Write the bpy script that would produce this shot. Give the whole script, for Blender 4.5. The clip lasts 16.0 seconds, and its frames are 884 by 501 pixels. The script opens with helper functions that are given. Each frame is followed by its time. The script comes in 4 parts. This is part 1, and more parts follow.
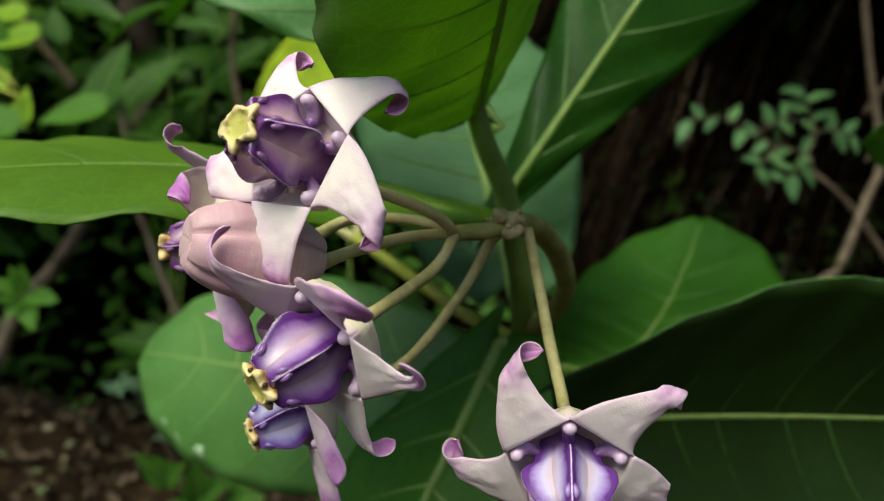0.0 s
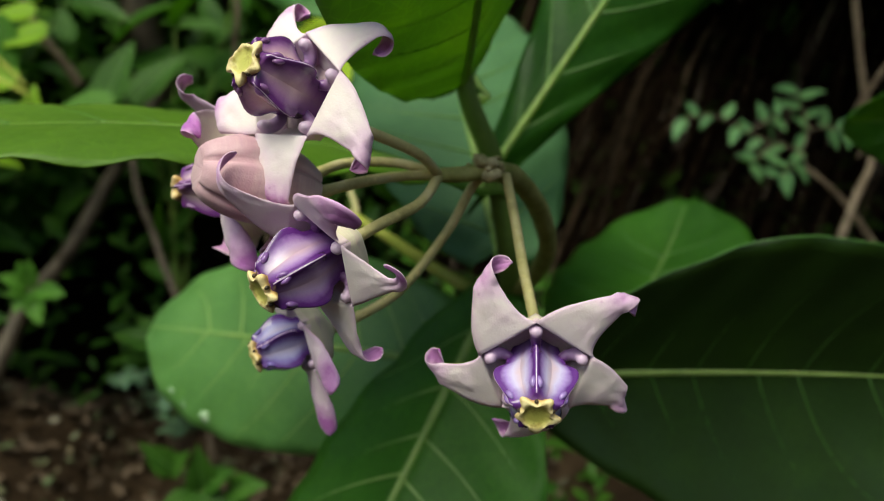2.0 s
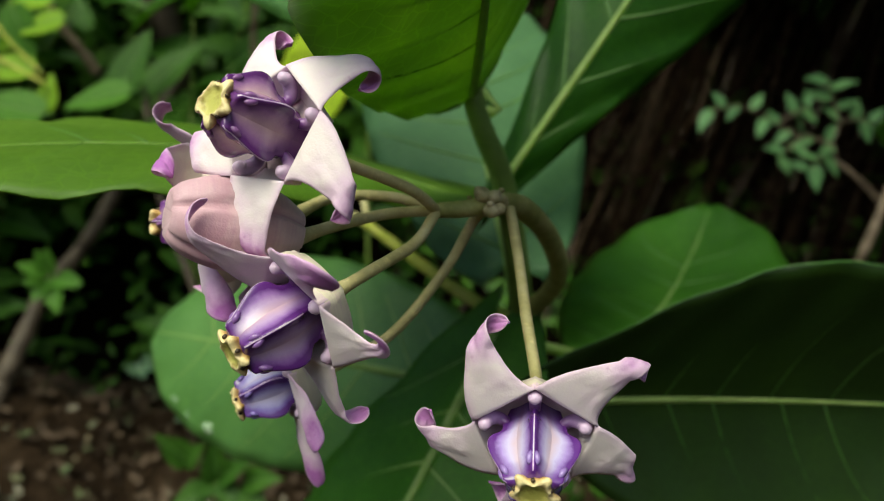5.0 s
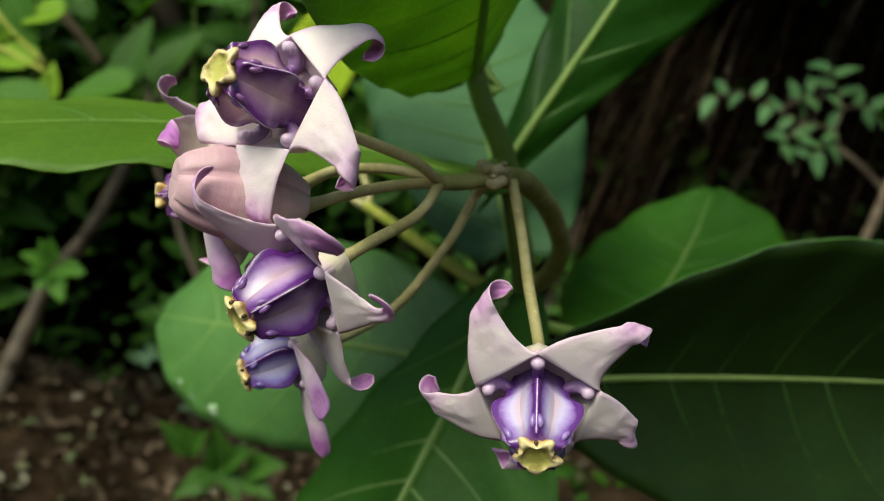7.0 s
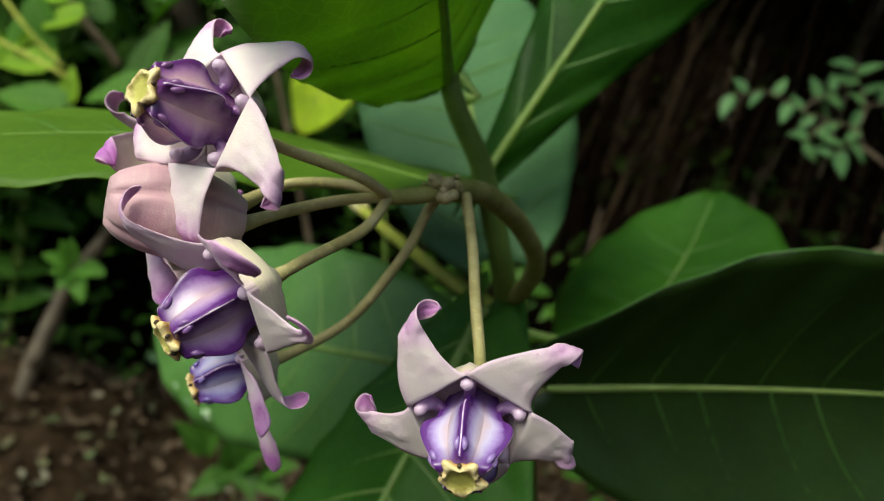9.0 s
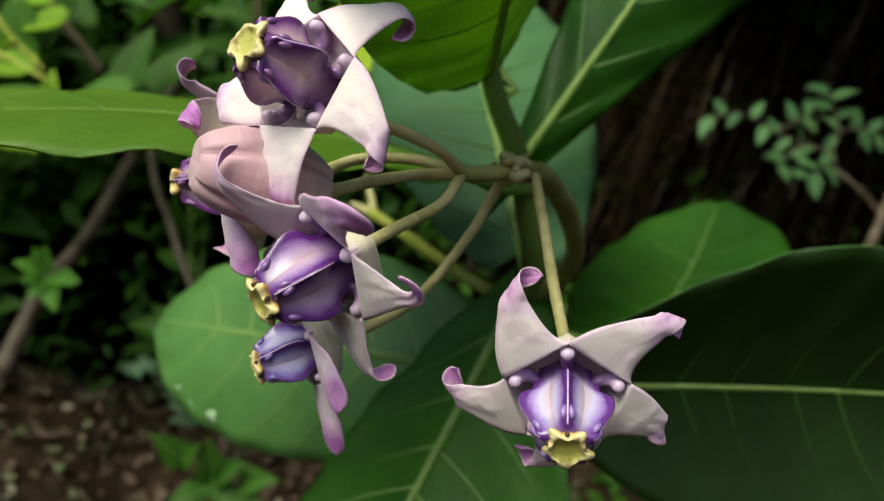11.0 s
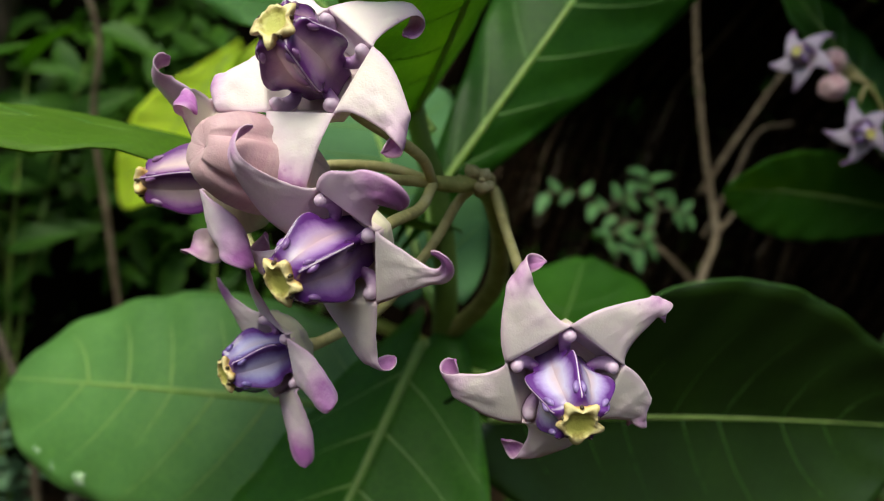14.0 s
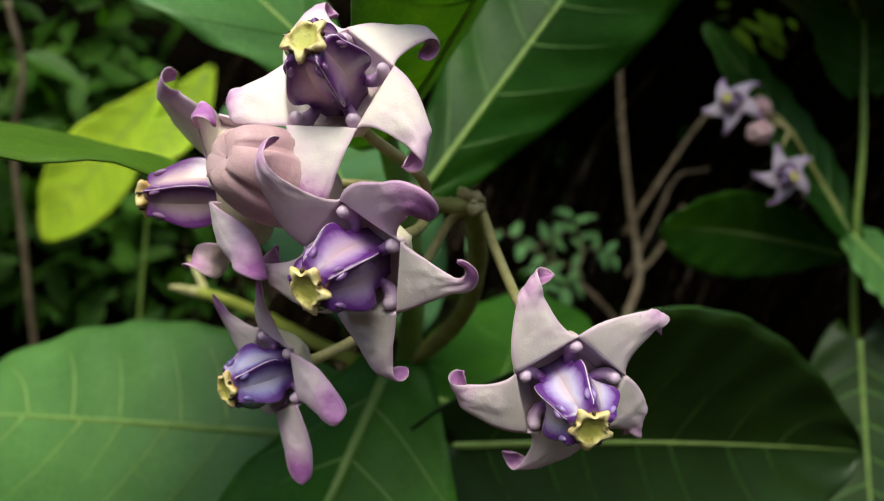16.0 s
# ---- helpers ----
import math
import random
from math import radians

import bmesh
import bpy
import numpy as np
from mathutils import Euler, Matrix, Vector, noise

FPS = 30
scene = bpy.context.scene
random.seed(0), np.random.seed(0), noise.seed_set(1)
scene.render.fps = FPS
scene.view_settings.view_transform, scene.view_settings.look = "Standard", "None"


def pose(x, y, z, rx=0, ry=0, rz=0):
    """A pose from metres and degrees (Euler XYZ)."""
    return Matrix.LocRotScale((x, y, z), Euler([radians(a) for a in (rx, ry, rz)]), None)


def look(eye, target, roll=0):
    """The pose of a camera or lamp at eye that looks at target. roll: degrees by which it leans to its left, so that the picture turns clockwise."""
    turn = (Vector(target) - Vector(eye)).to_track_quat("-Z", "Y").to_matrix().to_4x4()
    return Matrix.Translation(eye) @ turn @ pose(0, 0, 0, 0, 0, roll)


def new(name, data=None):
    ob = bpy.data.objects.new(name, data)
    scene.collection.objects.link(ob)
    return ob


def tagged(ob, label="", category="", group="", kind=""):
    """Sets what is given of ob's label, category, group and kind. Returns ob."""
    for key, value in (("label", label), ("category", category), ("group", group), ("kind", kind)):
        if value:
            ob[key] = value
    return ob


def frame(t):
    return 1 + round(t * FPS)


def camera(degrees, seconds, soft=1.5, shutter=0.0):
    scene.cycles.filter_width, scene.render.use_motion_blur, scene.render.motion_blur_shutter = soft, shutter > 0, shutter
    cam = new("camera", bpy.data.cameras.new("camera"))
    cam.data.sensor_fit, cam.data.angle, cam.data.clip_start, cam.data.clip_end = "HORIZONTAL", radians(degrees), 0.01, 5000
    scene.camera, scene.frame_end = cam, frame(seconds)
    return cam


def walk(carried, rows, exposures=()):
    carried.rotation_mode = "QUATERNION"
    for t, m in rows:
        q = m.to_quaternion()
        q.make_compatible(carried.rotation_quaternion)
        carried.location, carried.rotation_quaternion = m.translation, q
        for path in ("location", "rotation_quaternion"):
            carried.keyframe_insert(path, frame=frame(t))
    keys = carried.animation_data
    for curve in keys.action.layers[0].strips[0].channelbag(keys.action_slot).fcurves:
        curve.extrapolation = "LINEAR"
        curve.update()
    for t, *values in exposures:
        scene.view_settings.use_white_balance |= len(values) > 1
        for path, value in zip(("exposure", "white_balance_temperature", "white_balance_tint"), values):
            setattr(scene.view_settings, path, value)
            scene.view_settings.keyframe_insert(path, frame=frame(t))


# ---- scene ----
cam = camera(58.00, 16.0, soft=1.0)
PATH = [
    (0, (0.00000, 0.00000, 0.45000), (0.00000, 0.99619, 0.36284), -0.000),
    (0.5, (0.00166, -0.00945, 0.44024), (-0.00060, 0.98780, 0.36608), 0.416),
    (1, (-0.00108, -0.01020, 0.44020), (0.00252, 0.98680, 0.36284), 0.256),
    (1.5, (0.00881, -0.01272, 0.44228), (-0.00135, 0.98362, 0.35745), -0.061),
    (2, (0.00349, -0.01659, 0.43777), (0.00045, 0.98034, 0.35946), -0.093),
    (2.5, (0.01196, -0.01281, 0.44583), (0.00034, 0.98362, 0.36217), -0.448),
    (3, (0.00741, -0.01453, 0.44140), (-0.00501, 0.98174, 0.35599), -0.320),
    (3.5, (0.00849, -0.01897, 0.43877), (-0.01447, 0.97777, 0.36138), 0.232),
    (4, (0.00914, -0.00444, 0.44985), (-0.01671, 0.99058, 0.35358), -0.045),
    (4.2, (0.00686, -0.00311, 0.44846), (-0.02153, 0.99165, 0.35028), 0.381),
    (6.5, (0.01174, -0.00465, 0.44747), (-0.02496, 0.98871, 0.33844), 0.058),
    (7, (0.00805, -0.00516, 0.44450), (-0.02584, 0.98804, 0.33316), 0.133),
    (7.5, (0.01947, -0.01546, 0.44140), (-0.04022, 0.97737, 0.33786), 0.138),
    (8, (0.01491, -0.00268, 0.44864), (-0.03423, 0.98917, 0.33103), -0.054),
    (8.5, (0.01772, -0.00392, 0.44511), (-0.03809, 0.98828, 0.33361), 0.058),
    (9, (0.02296, -0.00269, 0.44751), (-0.04666, 0.98837, 0.33369), -0.067),
    (9.5, (0.01727, 0.00218, 0.45112), (-0.05310, 0.99189, 0.32655), -0.085),
    (11.8, (-0.00398, -0.00417, 0.43438), (0.02854, 0.99405, 0.38433), 1.696),
    (12, (-0.00602, -0.00321, 0.43454), (0.04292, 0.99477, 0.39388), 1.721),
    (12.5, (-0.01131, -0.00755, 0.42788), (0.06796, 0.98915, 0.41040), 1.908),
    (13, (-0.02255, -0.00352, 0.42775), (0.10407, 0.98843, 0.42790), 2.179),
    (13.5, (-0.02370, 0.00077, 0.43160), (0.14934, 0.98563, 0.44220), 1.627),
    (14, (-0.02455, -0.00396, 0.42409), (0.16524, 0.97762, 0.44588), 1.738),
    (14.5, (-0.02728, -0.00216, 0.42554), (0.19450, 0.97206, 0.46685), 1.707),
    (15, (-0.03019, -0.00194, 0.42361), (0.21833, 0.96545, 0.47266), 1.995),
    (15.5, (-0.03175, -0.00989, 0.41545), (0.23116, 0.95191, 0.49168), 1.750),
    (16, (-0.03962, -0.00419, 0.41900), (0.24602, 0.95105, 0.49597), 1.992),
]
walk(cam, [(t, look(eye, target, roll)) for t, eye, target, roll in PATH], exposures=[(0.0, 0.86, 6650, -11), (16.0, 0.94, 6650, -11)])

# ---- depth of field: a phone held close to the flowers ----
cam.data.dof.use_dof = True
cam.data.dof.focus_distance = 0.122
cam.data.dof.aperture_fstop = 19.0

# ---- world and sun ----
SUN_ELEVATION, SUN_AZIMUTH = 54.0, -155.0   # degrees; azimuth from +y towards +x
sky_world = bpy.data.worlds.new("sky")
scene.world = sky_world
sky_world.use_nodes = True
wn = sky_world.node_tree.nodes
sky = wn.new("ShaderNodeTexSky")
sky.sky_type, sky.sun_disc = "NISHITA", False
sky.sun_elevation, sky.sun_rotation = radians(SUN_ELEVATION), radians(SUN_AZIMUTH)
sky.air_density, sky.dust_density, sky.ozone_density = 0.7, 3.0, 0.3   # a hazy sky
sky_world.node_tree.links.new(sky.outputs[0], wn["Background"].inputs[0])
wn["Background"].inputs[1].default_value = 0.10
sun = new("sun", bpy.data.lights.new("sun", "SUN"))
sun.data.energy, sun.data.angle, sun.data.color = 2.1, radians(40), (1.0, 0.94, 0.82)
sun_from = Vector((math.sin(radians(SUN_AZIMUTH)) * math.cos(radians(SUN_ELEVATION)),
                   math.cos(radians(SUN_AZIMUTH)) * math.cos(radians(SUN_ELEVATION)), math.sin(radians(SUN_ELEVATION))))
sun.matrix_world = look(sun_from * 20, (0, 0, 0))


# ---- materials ----
class Nodes:
    """A short way to write a node material."""

    def __init__(self, name, rough=0.5, spec=0.5):
        self.mat = bpy.data.materials.new(name)
        self.mat.use_nodes = True
        self.tree = self.mat.node_tree
        self.bsdf = self.tree.nodes["Principled BSDF"]
        self.bsdf.inputs["Roughness"].default_value = rough
        self.bsdf.inputs["Specular IOR Level"].default_value = spec
        self.tc = self.tree.nodes.new("ShaderNodeTexCoord")

    def link(self, a, b):
        self.tree.links.new(a, b)

    def noise(self, scale, detail=4.0, rough=0.55, coord="Object", stretch=None):
        n = self.tree.nodes.new("ShaderNodeTexNoise")
        n.inputs["Scale"].default_value, n.inputs["Detail"].default_value, n.inputs["Roughness"].default_value = scale, detail, rough
        out = self.tc.outputs[coord]
        if stretch:
            m = self.tree.nodes.new("ShaderNodeMapping")
            m.inputs["Scale"].default_value = stretch
            self.link(out, m.inputs[0])
            out = m.outputs[0]
        self.link(out, n.inputs["Vector"])
        return n.outputs["Fac"]

    def cells(self, scale):
        n = self.tree.nodes.new("ShaderNodeTexVoronoi")
        n.feature = "DISTANCE_TO_EDGE"
        n.inputs["Scale"].default_value = scale
        self.link(self.tc.outputs["Object"], n.inputs["Vector"])
        return n.outputs["Distance"]

    def ramp(self, fac, stops):
        r = self.tree.nodes.new("ShaderNodeValToRGB")
        e = r.color_ramp.elements
        while len(e) < len(stops):
            e.new(0.5)
        for el, (p, c) in zip(e, stops):
            el.position, el.color = p, (*c, 1)
        self.link(fac, r.inputs[0])
        return r.outputs[0]

    def mix(self, fac, a, b, kind="MIX"):
        m = self.tree.nodes.new("ShaderNodeMix")
        m.data_type, m.blend_type = "RGBA", kind
        for s, v in ((m.inputs[0], fac), (m.inputs[6], a), (m.inputs[7], b)):
            if isinstance(v, (int, float)):
                s.default_value = v
            elif isinstance(v, tuple):
                s.default_value = (*v, 1)
            else:
                self.link(v, s)
        return m.outputs[2]

    def math(self, op, a, b=0.0):
        m = self.tree.nodes.new("ShaderNodeMath")
        m.operation = op
        for s, v in ((m.inputs[0], a), (m.inputs[1], b)):
            if isinstance(v, (int, float)):
                s.default_value = v
            else:
                self.link(v, s)
        return m.outputs[0]

    def uv(self, axis):
        s = self.tree.nodes.new("ShaderNodeSeparateXYZ")
        self.link(self.tc.outputs["UV"], s.inputs[0])
        return s.outputs[axis]

    def random(self):
        return self.tree.nodes.new("ShaderNodeObjectInfo").outputs["Random"]

    def island(self):
        return self.tree.nodes.new("ShaderNodeNewGeometry").outputs["Random Per Island"]

    def color(self, c):
        if isinstance(c, tuple):
            self.bsdf.inputs["Base Color"].default_value = (*c, 1)
        else:
            self.link(c, self.bsdf.inputs["Base Color"])
        self.base = c

    def rough(self, fac, lo, hi):
        m = self.tree.nodes.new("ShaderNodeMapRange")
        m.inputs[3].default_value, m.inputs[4].default_value = lo, hi
        self.link(fac, m.inputs[0])
        self.link(m.outputs[0], self.bsdf.inputs["Roughness"])

    def bump(self, height, strength, distance):
        b = self.tree.nodes.new("ShaderNodeBump")
        b.inputs["Strength"].default_value, b.inputs["Distance"].default_value = strength, distance
        self.link(height, b.inputs["Height"])
        self.link(b.outputs[0], self.bsdf.inputs["Normal"])

    def translucent(self, amount, tint):
        t = self.tree.nodes.new("ShaderNodeBsdfTranslucent")
        m = self.tree.nodes.new("ShaderNodeMixShader")
        m.inputs[0].default_value = amount
        c = self.mix(1.0, self.base, tint, "MULTIPLY") if not isinstance(self.base, tuple) else self.mix(0.0, self.base, self.base)
        self.link(c, t.inputs[0])
        self.link(self.bsdf.outputs[0], m.inputs[1])
        self.link(t.outputs[0], m.inputs[2])
        self.link(m.outputs[0], self.tree.nodes["Material Output"].inputs[0])


def leaf_material(name, dark, mid, light, rough, glow, tint, cell=260.0, spec=0.12):
    n = Nodes(name, rough, spec)
    blotch = n.ramp(n.noise(28, 5), [(0.3, dark), (0.55, mid), (0.8, light)])
    fine = n.ramp(n.cells(cell), [(0.0, (1.25, 1.25, 1.1)), (0.06, (1.0, 1.0, 1.0)), (1.0, (0.97, 0.97, 0.97))])
    c = n.mix(0.8, blotch, fine, "MULTIPLY")
    specks = n.ramp(n.noise(420, 2), [(0.70, (1, 1, 1)), (0.78, (1.3, 1.25, 1.1))])
    c = n.mix(0.6, c, specks, "MULTIPLY")
    tone = n.ramp(n.random(), [(0, (0.88, 0.9, 0.9)), (1, (1.12, 1.08, 1.0))])
    n.color(n.mix(1.0, c, tone, "MULTIPLY"))
    n.rough(n.noise(60, 3), rough - 0.1, rough + 0.12)
    n.bump(n.math("ADD", n.cells(cell), n.noise(150, 4)), 0.22, 0.0006)
    n.translucent(glow, tint)
    return n.mat


LEAF_TOP = leaf_material("leaf upper side", (0.014, 0.047, 0.006), (0.020, 0.065, 0.008), (0.034, 0.092, 0.013), 0.42, 0.46, (10.8, 6.4, 4.2), spec=0.2)
LEAF_UNDER = leaf_material("leaf underside", (0.077, 0.183, 0.048), (0.100, 0.228, 0.062), (0.134, 0.280, 0.084), 0.44, 0.36, (3.9, 2.6, 1.0), spec=0.45)
LEAF_MID = leaf_material("grown leaf", (0.031, 0.098, 0.011), (0.042, 0.128, 0.014), (0.064, 0.168, 0.022), 0.44, 0.42, (7.2, 4.0, 2.2), spec=0.18)
LEAF_LIT = leaf_material("grown leaf, lit copy", (0.040, 0.122, 0.015), (0.054, 0.160, 0.019), (0.080, 0.205, 0.029), 0.44, 0.42, (5.6, 3.2, 1.7), spec=0.22)
LEAF_SIDE = leaf_material("young olive leaf", (0.056, 0.122, 0.010), (0.074, 0.150, 0.014), (0.105, 0.190, 0.022), 0.44, 0.20, (3.2, 2.3, 1.0), spec=0.22)
LEAF_SHADED = leaf_material("leaf with shade in colour", (0.0078, 0.020, 0.0021), (0.0105, 0.027, 0.0028), (0.018, 0.042, 0.0045), 0.46, 0.12, (14.5, 8.4, 5.5), spec=0.32)
LEAF_BLOOM = leaf_material("blue-green bloom leaf, lightened", (0.075, 0.165, 0.070), (0.10, 0.205, 0.092), (0.14, 0.25, 0.12), 0.52, 0.34, (1.5, 1.9, 0.5), spec=0.2)
WILD_LEAF = leaf_material("wild leaf", (0.018, 0.056, 0.008), (0.040, 0.098, 0.013), (0.078, 0.158, 0.020), 0.45, 0.25, (1.6, 1.9, 0.4), 420)
BRIGHT_LEAF = leaf_material("young leaf with sun in colour", (0.14, 0.26, 0.018), (0.21, 0.35, 0.026), (0.29, 0.42, 0.044), 0.45, 0.35, (1.5, 1.6, 0.4), 420)
FRESH_LEAF = leaf_material("fresh shoot leaf", (0.045, 0.12, 0.015), (0.075, 0.18, 0.023), (0.13, 0.25, 0.03), 0.45, 0.30, (1.5, 1.7, 0.4), 420)
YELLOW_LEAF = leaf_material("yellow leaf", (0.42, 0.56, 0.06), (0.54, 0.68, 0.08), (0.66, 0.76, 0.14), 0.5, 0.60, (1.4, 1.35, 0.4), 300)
SHRUB_LEAF = leaf_material("shrub leaf", (0.07, 0.15, 0.06), (0.11, 0.22, 0.10), (0.17, 0.30, 0.15), 0.38, 0.2, (1.5, 1.8, 0.6), 500)
GREY_LEAF = leaf_material("creeper leaf", (0.05, 0.10, 0.06), (0.09, 0.15, 0.10), (0.14, 0.20, 0.15), 0.5, 0.2, (1.4, 1.6, 0.7), 600)


def vein_material(name, a, b):
    n = Nodes(name, 0.5, 0.35)
    n.color(n.ramp(n.noise(180, 4), [(0.3, a), (0.7, b)]))
    n.bump(n.noise(700, 3), 0.2, 0.0003)
    n.translucent(0.5, (1.4, 1.5, 0.5))
    return n.mat


VEIN = vein_material("leaf vein", (0.28, 0.40, 0.12), (0.40, 0.51, 0.19))
VEIN_FINE = vein_material("fine leaf vein", (0.12, 0.235, 0.062), (0.165, 0.29, 0.088))
VEIN_DIM = vein_material("dim leaf vein", (0.06, 0.14, 0.03), (0.09, 0.18, 0.04))


def stem_material(name, a, b, c, scale=90):
    n = Nodes(name, 0.62, 0.3)
    base = n.ramp(n.noise(scale, 6, 0.6), [(0.28, a), (0.5, b), (0.75, c)])
    dust = n.ramp(n.noise(900, 3), [(0.55, (1, 1, 1)), (0.72, (1.35, 1.3, 1.25))])
    n.color(n.mix(0.8, base, dust, "MULTIPLY"))
    n.bump(n.noise(600, 5), 0.45, 0.0005)
    return n.mat


STEM = stem_material("green stem", (0.095, 0.155, 0.028), (0.145, 0.215, 0.042), (0.20, 0.27, 0.065))
PEDICEL = stem_material("downy flower stalk", (0.30, 0.26, 0.105), (0.43, 0.37, 0.17), (0.55, 0.48, 0.28), 160)
PEDUNCLE = stem_material("downy olive stalk", (0.17, 0.175, 0.042), (0.26, 0.25, 0.08), (0.37, 0.34, 0.14), 160)
OLD_STALK = stem_material("yellow spent stalk", (0.25, 0.30, 0.04), (0.36, 0.38, 0.06), (0.46, 0.44, 0.12), 70)
DRY_TIP = stem_material("dry stalk tip", (0.30, 0.26, 0.10), (0.45, 0.40, 0.20), (0.56, 0.50, 0.30), 200)
SCAR = stem_material("umbel scar", (0.20, 0.17, 0.07), (0.33, 0.28, 0.14), (0.50, 0.42, 0.27), 420)
BARK = stem_material("brown bark", (0.026, 0.018, 0.012), (0.055, 0.040, 0.028), (0.11, 0.085, 0.062), 45)
TWIG = stem_material("pale twig bark", (0.055, 0.038, 0.024), (0.11, 0.08, 0.055), (0.19, 0.15, 0.11), 60)


def petal_material(name, base, mid, tip, glow):
    n = Nodes(name, 0.55, 0.3)
    along = n.math("ADD", n.uv(1), n.math("MULTIPLY", n.math("SUBTRACT", n.noise(170, 5, 0.6), 0.5), 0.62))
    c = n.ramp(along, [(0.0, base), (0.36, base), (0.60, mid), (0.82, tip)])
    side = n.math("ABSOLUTE", n.math("SUBTRACT", n.uv(0), 0.5))
    c = n.mix(n.ramp(side, [(0.34, (0, 0, 0)), (0.5, (0.85, 0.85, 0.85))]), c, mid)
    patch = n.ramp(n.noise(120, 5, 0.6), [(0.50, (0, 0, 0)), (0.74, (0.5, 0.5, 0.5))])
    c = n.mix(patch, c, mid)
    streak = n.ramp(n.noise(40, 4, 0.6, "UV", (9, 1.2, 1)), [(0.35, (0.90, 0.85, 0.93)), (0.6, (1, 1, 1))])
    c = n.mix(0.7, c, streak, "MULTIPLY")
    fleck = n.ramp(n.noise(330, 2), [(0.74, (1, 1, 1)), (0.79, (0.72, 0.5, 0.72))])
    n.color(n.mix(0.5, c, fleck, "MULTIPLY"))
    dimples = n.math("MINIMUM", n.math("MULTIPLY", n.cells(1700), 0.7), 0.18)
    n.bump(n.math("ADD", dimples, n.math("MULTIPLY", n.noise(230, 4, 0.55), 3.0)), 0.14, 0.0006)
    n.bsdf.inputs["Sheen Weight"].default_value = 0.12
    n.translucent(glow, (1.0, 0.9, 1.0))
    return n.mat


PETAL = petal_material("petal face", (0.86, 0.755, 0.755), (0.77, 0.56, 0.72), (0.50, 0.18, 0.52), 0.12)
PETAL_BACK = petal_material("petal back", (0.80, 0.68, 0.60), (0.74, 0.52, 0.64), (0.50, 0.20, 0.50), 0.12)
PETAL_LILAC = petal_material("lilac petal face", (0.82, 0.68, 0.76), (0.70, 0.43, 0.68), (0.42, 0.14, 0.45), 0.12)
PETAL_VIOLET = petal_material("violet petal face with shade in colour", (0.56, 0.47, 0.60), (0.46, 0.35, 0.54), (0.30, 0.16, 0.38), 0.16)
COROLLA = petal_material("corolla cup", (0.72, 0.63, 0.49), (0.70, 0.58, 0.49), (0.62, 0.46, 0.52), 0.1)
BUD = petal_material("bud", (0.72, 0.54, 0.54), (0.56, 0.32, 0.38), (0.62, 0.41, 0.46), 0.10)


def corona_material(name, groove, pale, mid, dark):
    n = Nodes(name, 0.26, 0.5)
    mottle = n.math("MULTIPLY", n.math("SUBTRACT", n.noise(260, 5, 0.6), 0.5), 0.55)
    c = n.ramp(n.math("ADD", n.uv(0), mottle), [(0.0, groove), (0.24, pale), (0.50, mid), (0.76, dark)])
    ends = n.ramp(n.math("ADD", n.uv(1), n.math("MULTIPLY", mottle, 0.4)), [(0.12, (0.8, 0.8, 0.8)), (0.34, (0, 0, 0)), (0.70, (0, 0, 0)), (0.95, (0.85, 0.85, 0.85))])
    n.color(n.mix(ends, c, dark))
    n.bump(n.noise(700, 4), 0.15, 0.0003)
    n.bsdf.inputs["Coat Weight"].default_value = 0.2
    n.bsdf.inputs["Coat Roughness"].default_value = 0.18
    return n.mat


CORONA = corona_material("mauve corona", (0.50, 0.31, 0.38), (0.40, 0.22, 0.36), (0.25, 0.11, 0.29), (0.105, 0.024, 0.155))
CORONA_VIOLET = corona_material("violet corona", (0.55, 0.41, 0.51), (0.52, 0.45, 0.68), (0.33, 0.22, 0.54), (0.10, 0.024, 0.20))
CORONA_PINK = corona_material("dusky pink corona", (0.56, 0.40, 0.43), (0.46, 0.31, 0.40), (0.31, 0.16, 0.34), (0.12, 0.03, 0.17))
CORONA_MAUVE = corona_material("mauve-violet corona", (0.46, 0.30, 0.40), (0.39, 0.26, 0.46), (0.24, 0.12, 0.35), (0.085, 0.018, 0.16))
CORONA_BLUE = corona_material("blue-violet corona", (0.42, 0.36, 0.55), (0.37, 0.34, 0.60), (0.20, 0.15, 0.44), (0.09, 0.03, 0.20))


def knob_material(name, dark, mid, pale):
    n = Nodes(name, 0.32, 0.45)
    c = n.ramp(n.math("ADD", n.uv(1), n.math("MULTIPLY", n.math("SUBTRACT", n.noise(380, 3), 0.5), 0.4)), [(0.05, dark), (0.38, mid), (0.85, pale)])
    n.color(c)
    n.bump(n.noise(800, 3), 0.12, 0.0003)
    return n.mat


KNOB = knob_material("corona spur", (0.14, 0.04, 0.20), (0.42, 0.26, 0.47), (0.58, 0.42, 0.59))
n = Nodes("corona rim", 0.35, 0.4)
n.color(n.ramp(n.noise(500, 3), [(0.35, (0.34, 0.18, 0.42)), (0.7, (0.66, 0.52, 0.66))]))
RIM = n.mat
n = Nodes("yellow stigma", 0.48, 0.4)
c = n.ramp(n.uv(0), [(0.0, (0.42, 0.40, 0.09)), (0.36, (0.50, 0.43, 0.14)), (0.56, (0.78, 0.65, 0.36)), (0.68, (0.66, 0.48, 0.22)), (0.84, (0.42, 0.24, 0.07)), (1.0, (0.40, 0.26, 0.09))])
n.color(n.mix(0.65, c, n.ramp(n.noise(520, 5, 0.65), [(0.36, (0.40, 0.25, 0.14)), (0.52, (1, 1, 1))]), "MULTIPLY"))
n.bump(n.noise(700, 5), 0.45, 0.0005)
STIGMA = n.mat
n = Nodes("pollen gland", 0.4, 0.4)
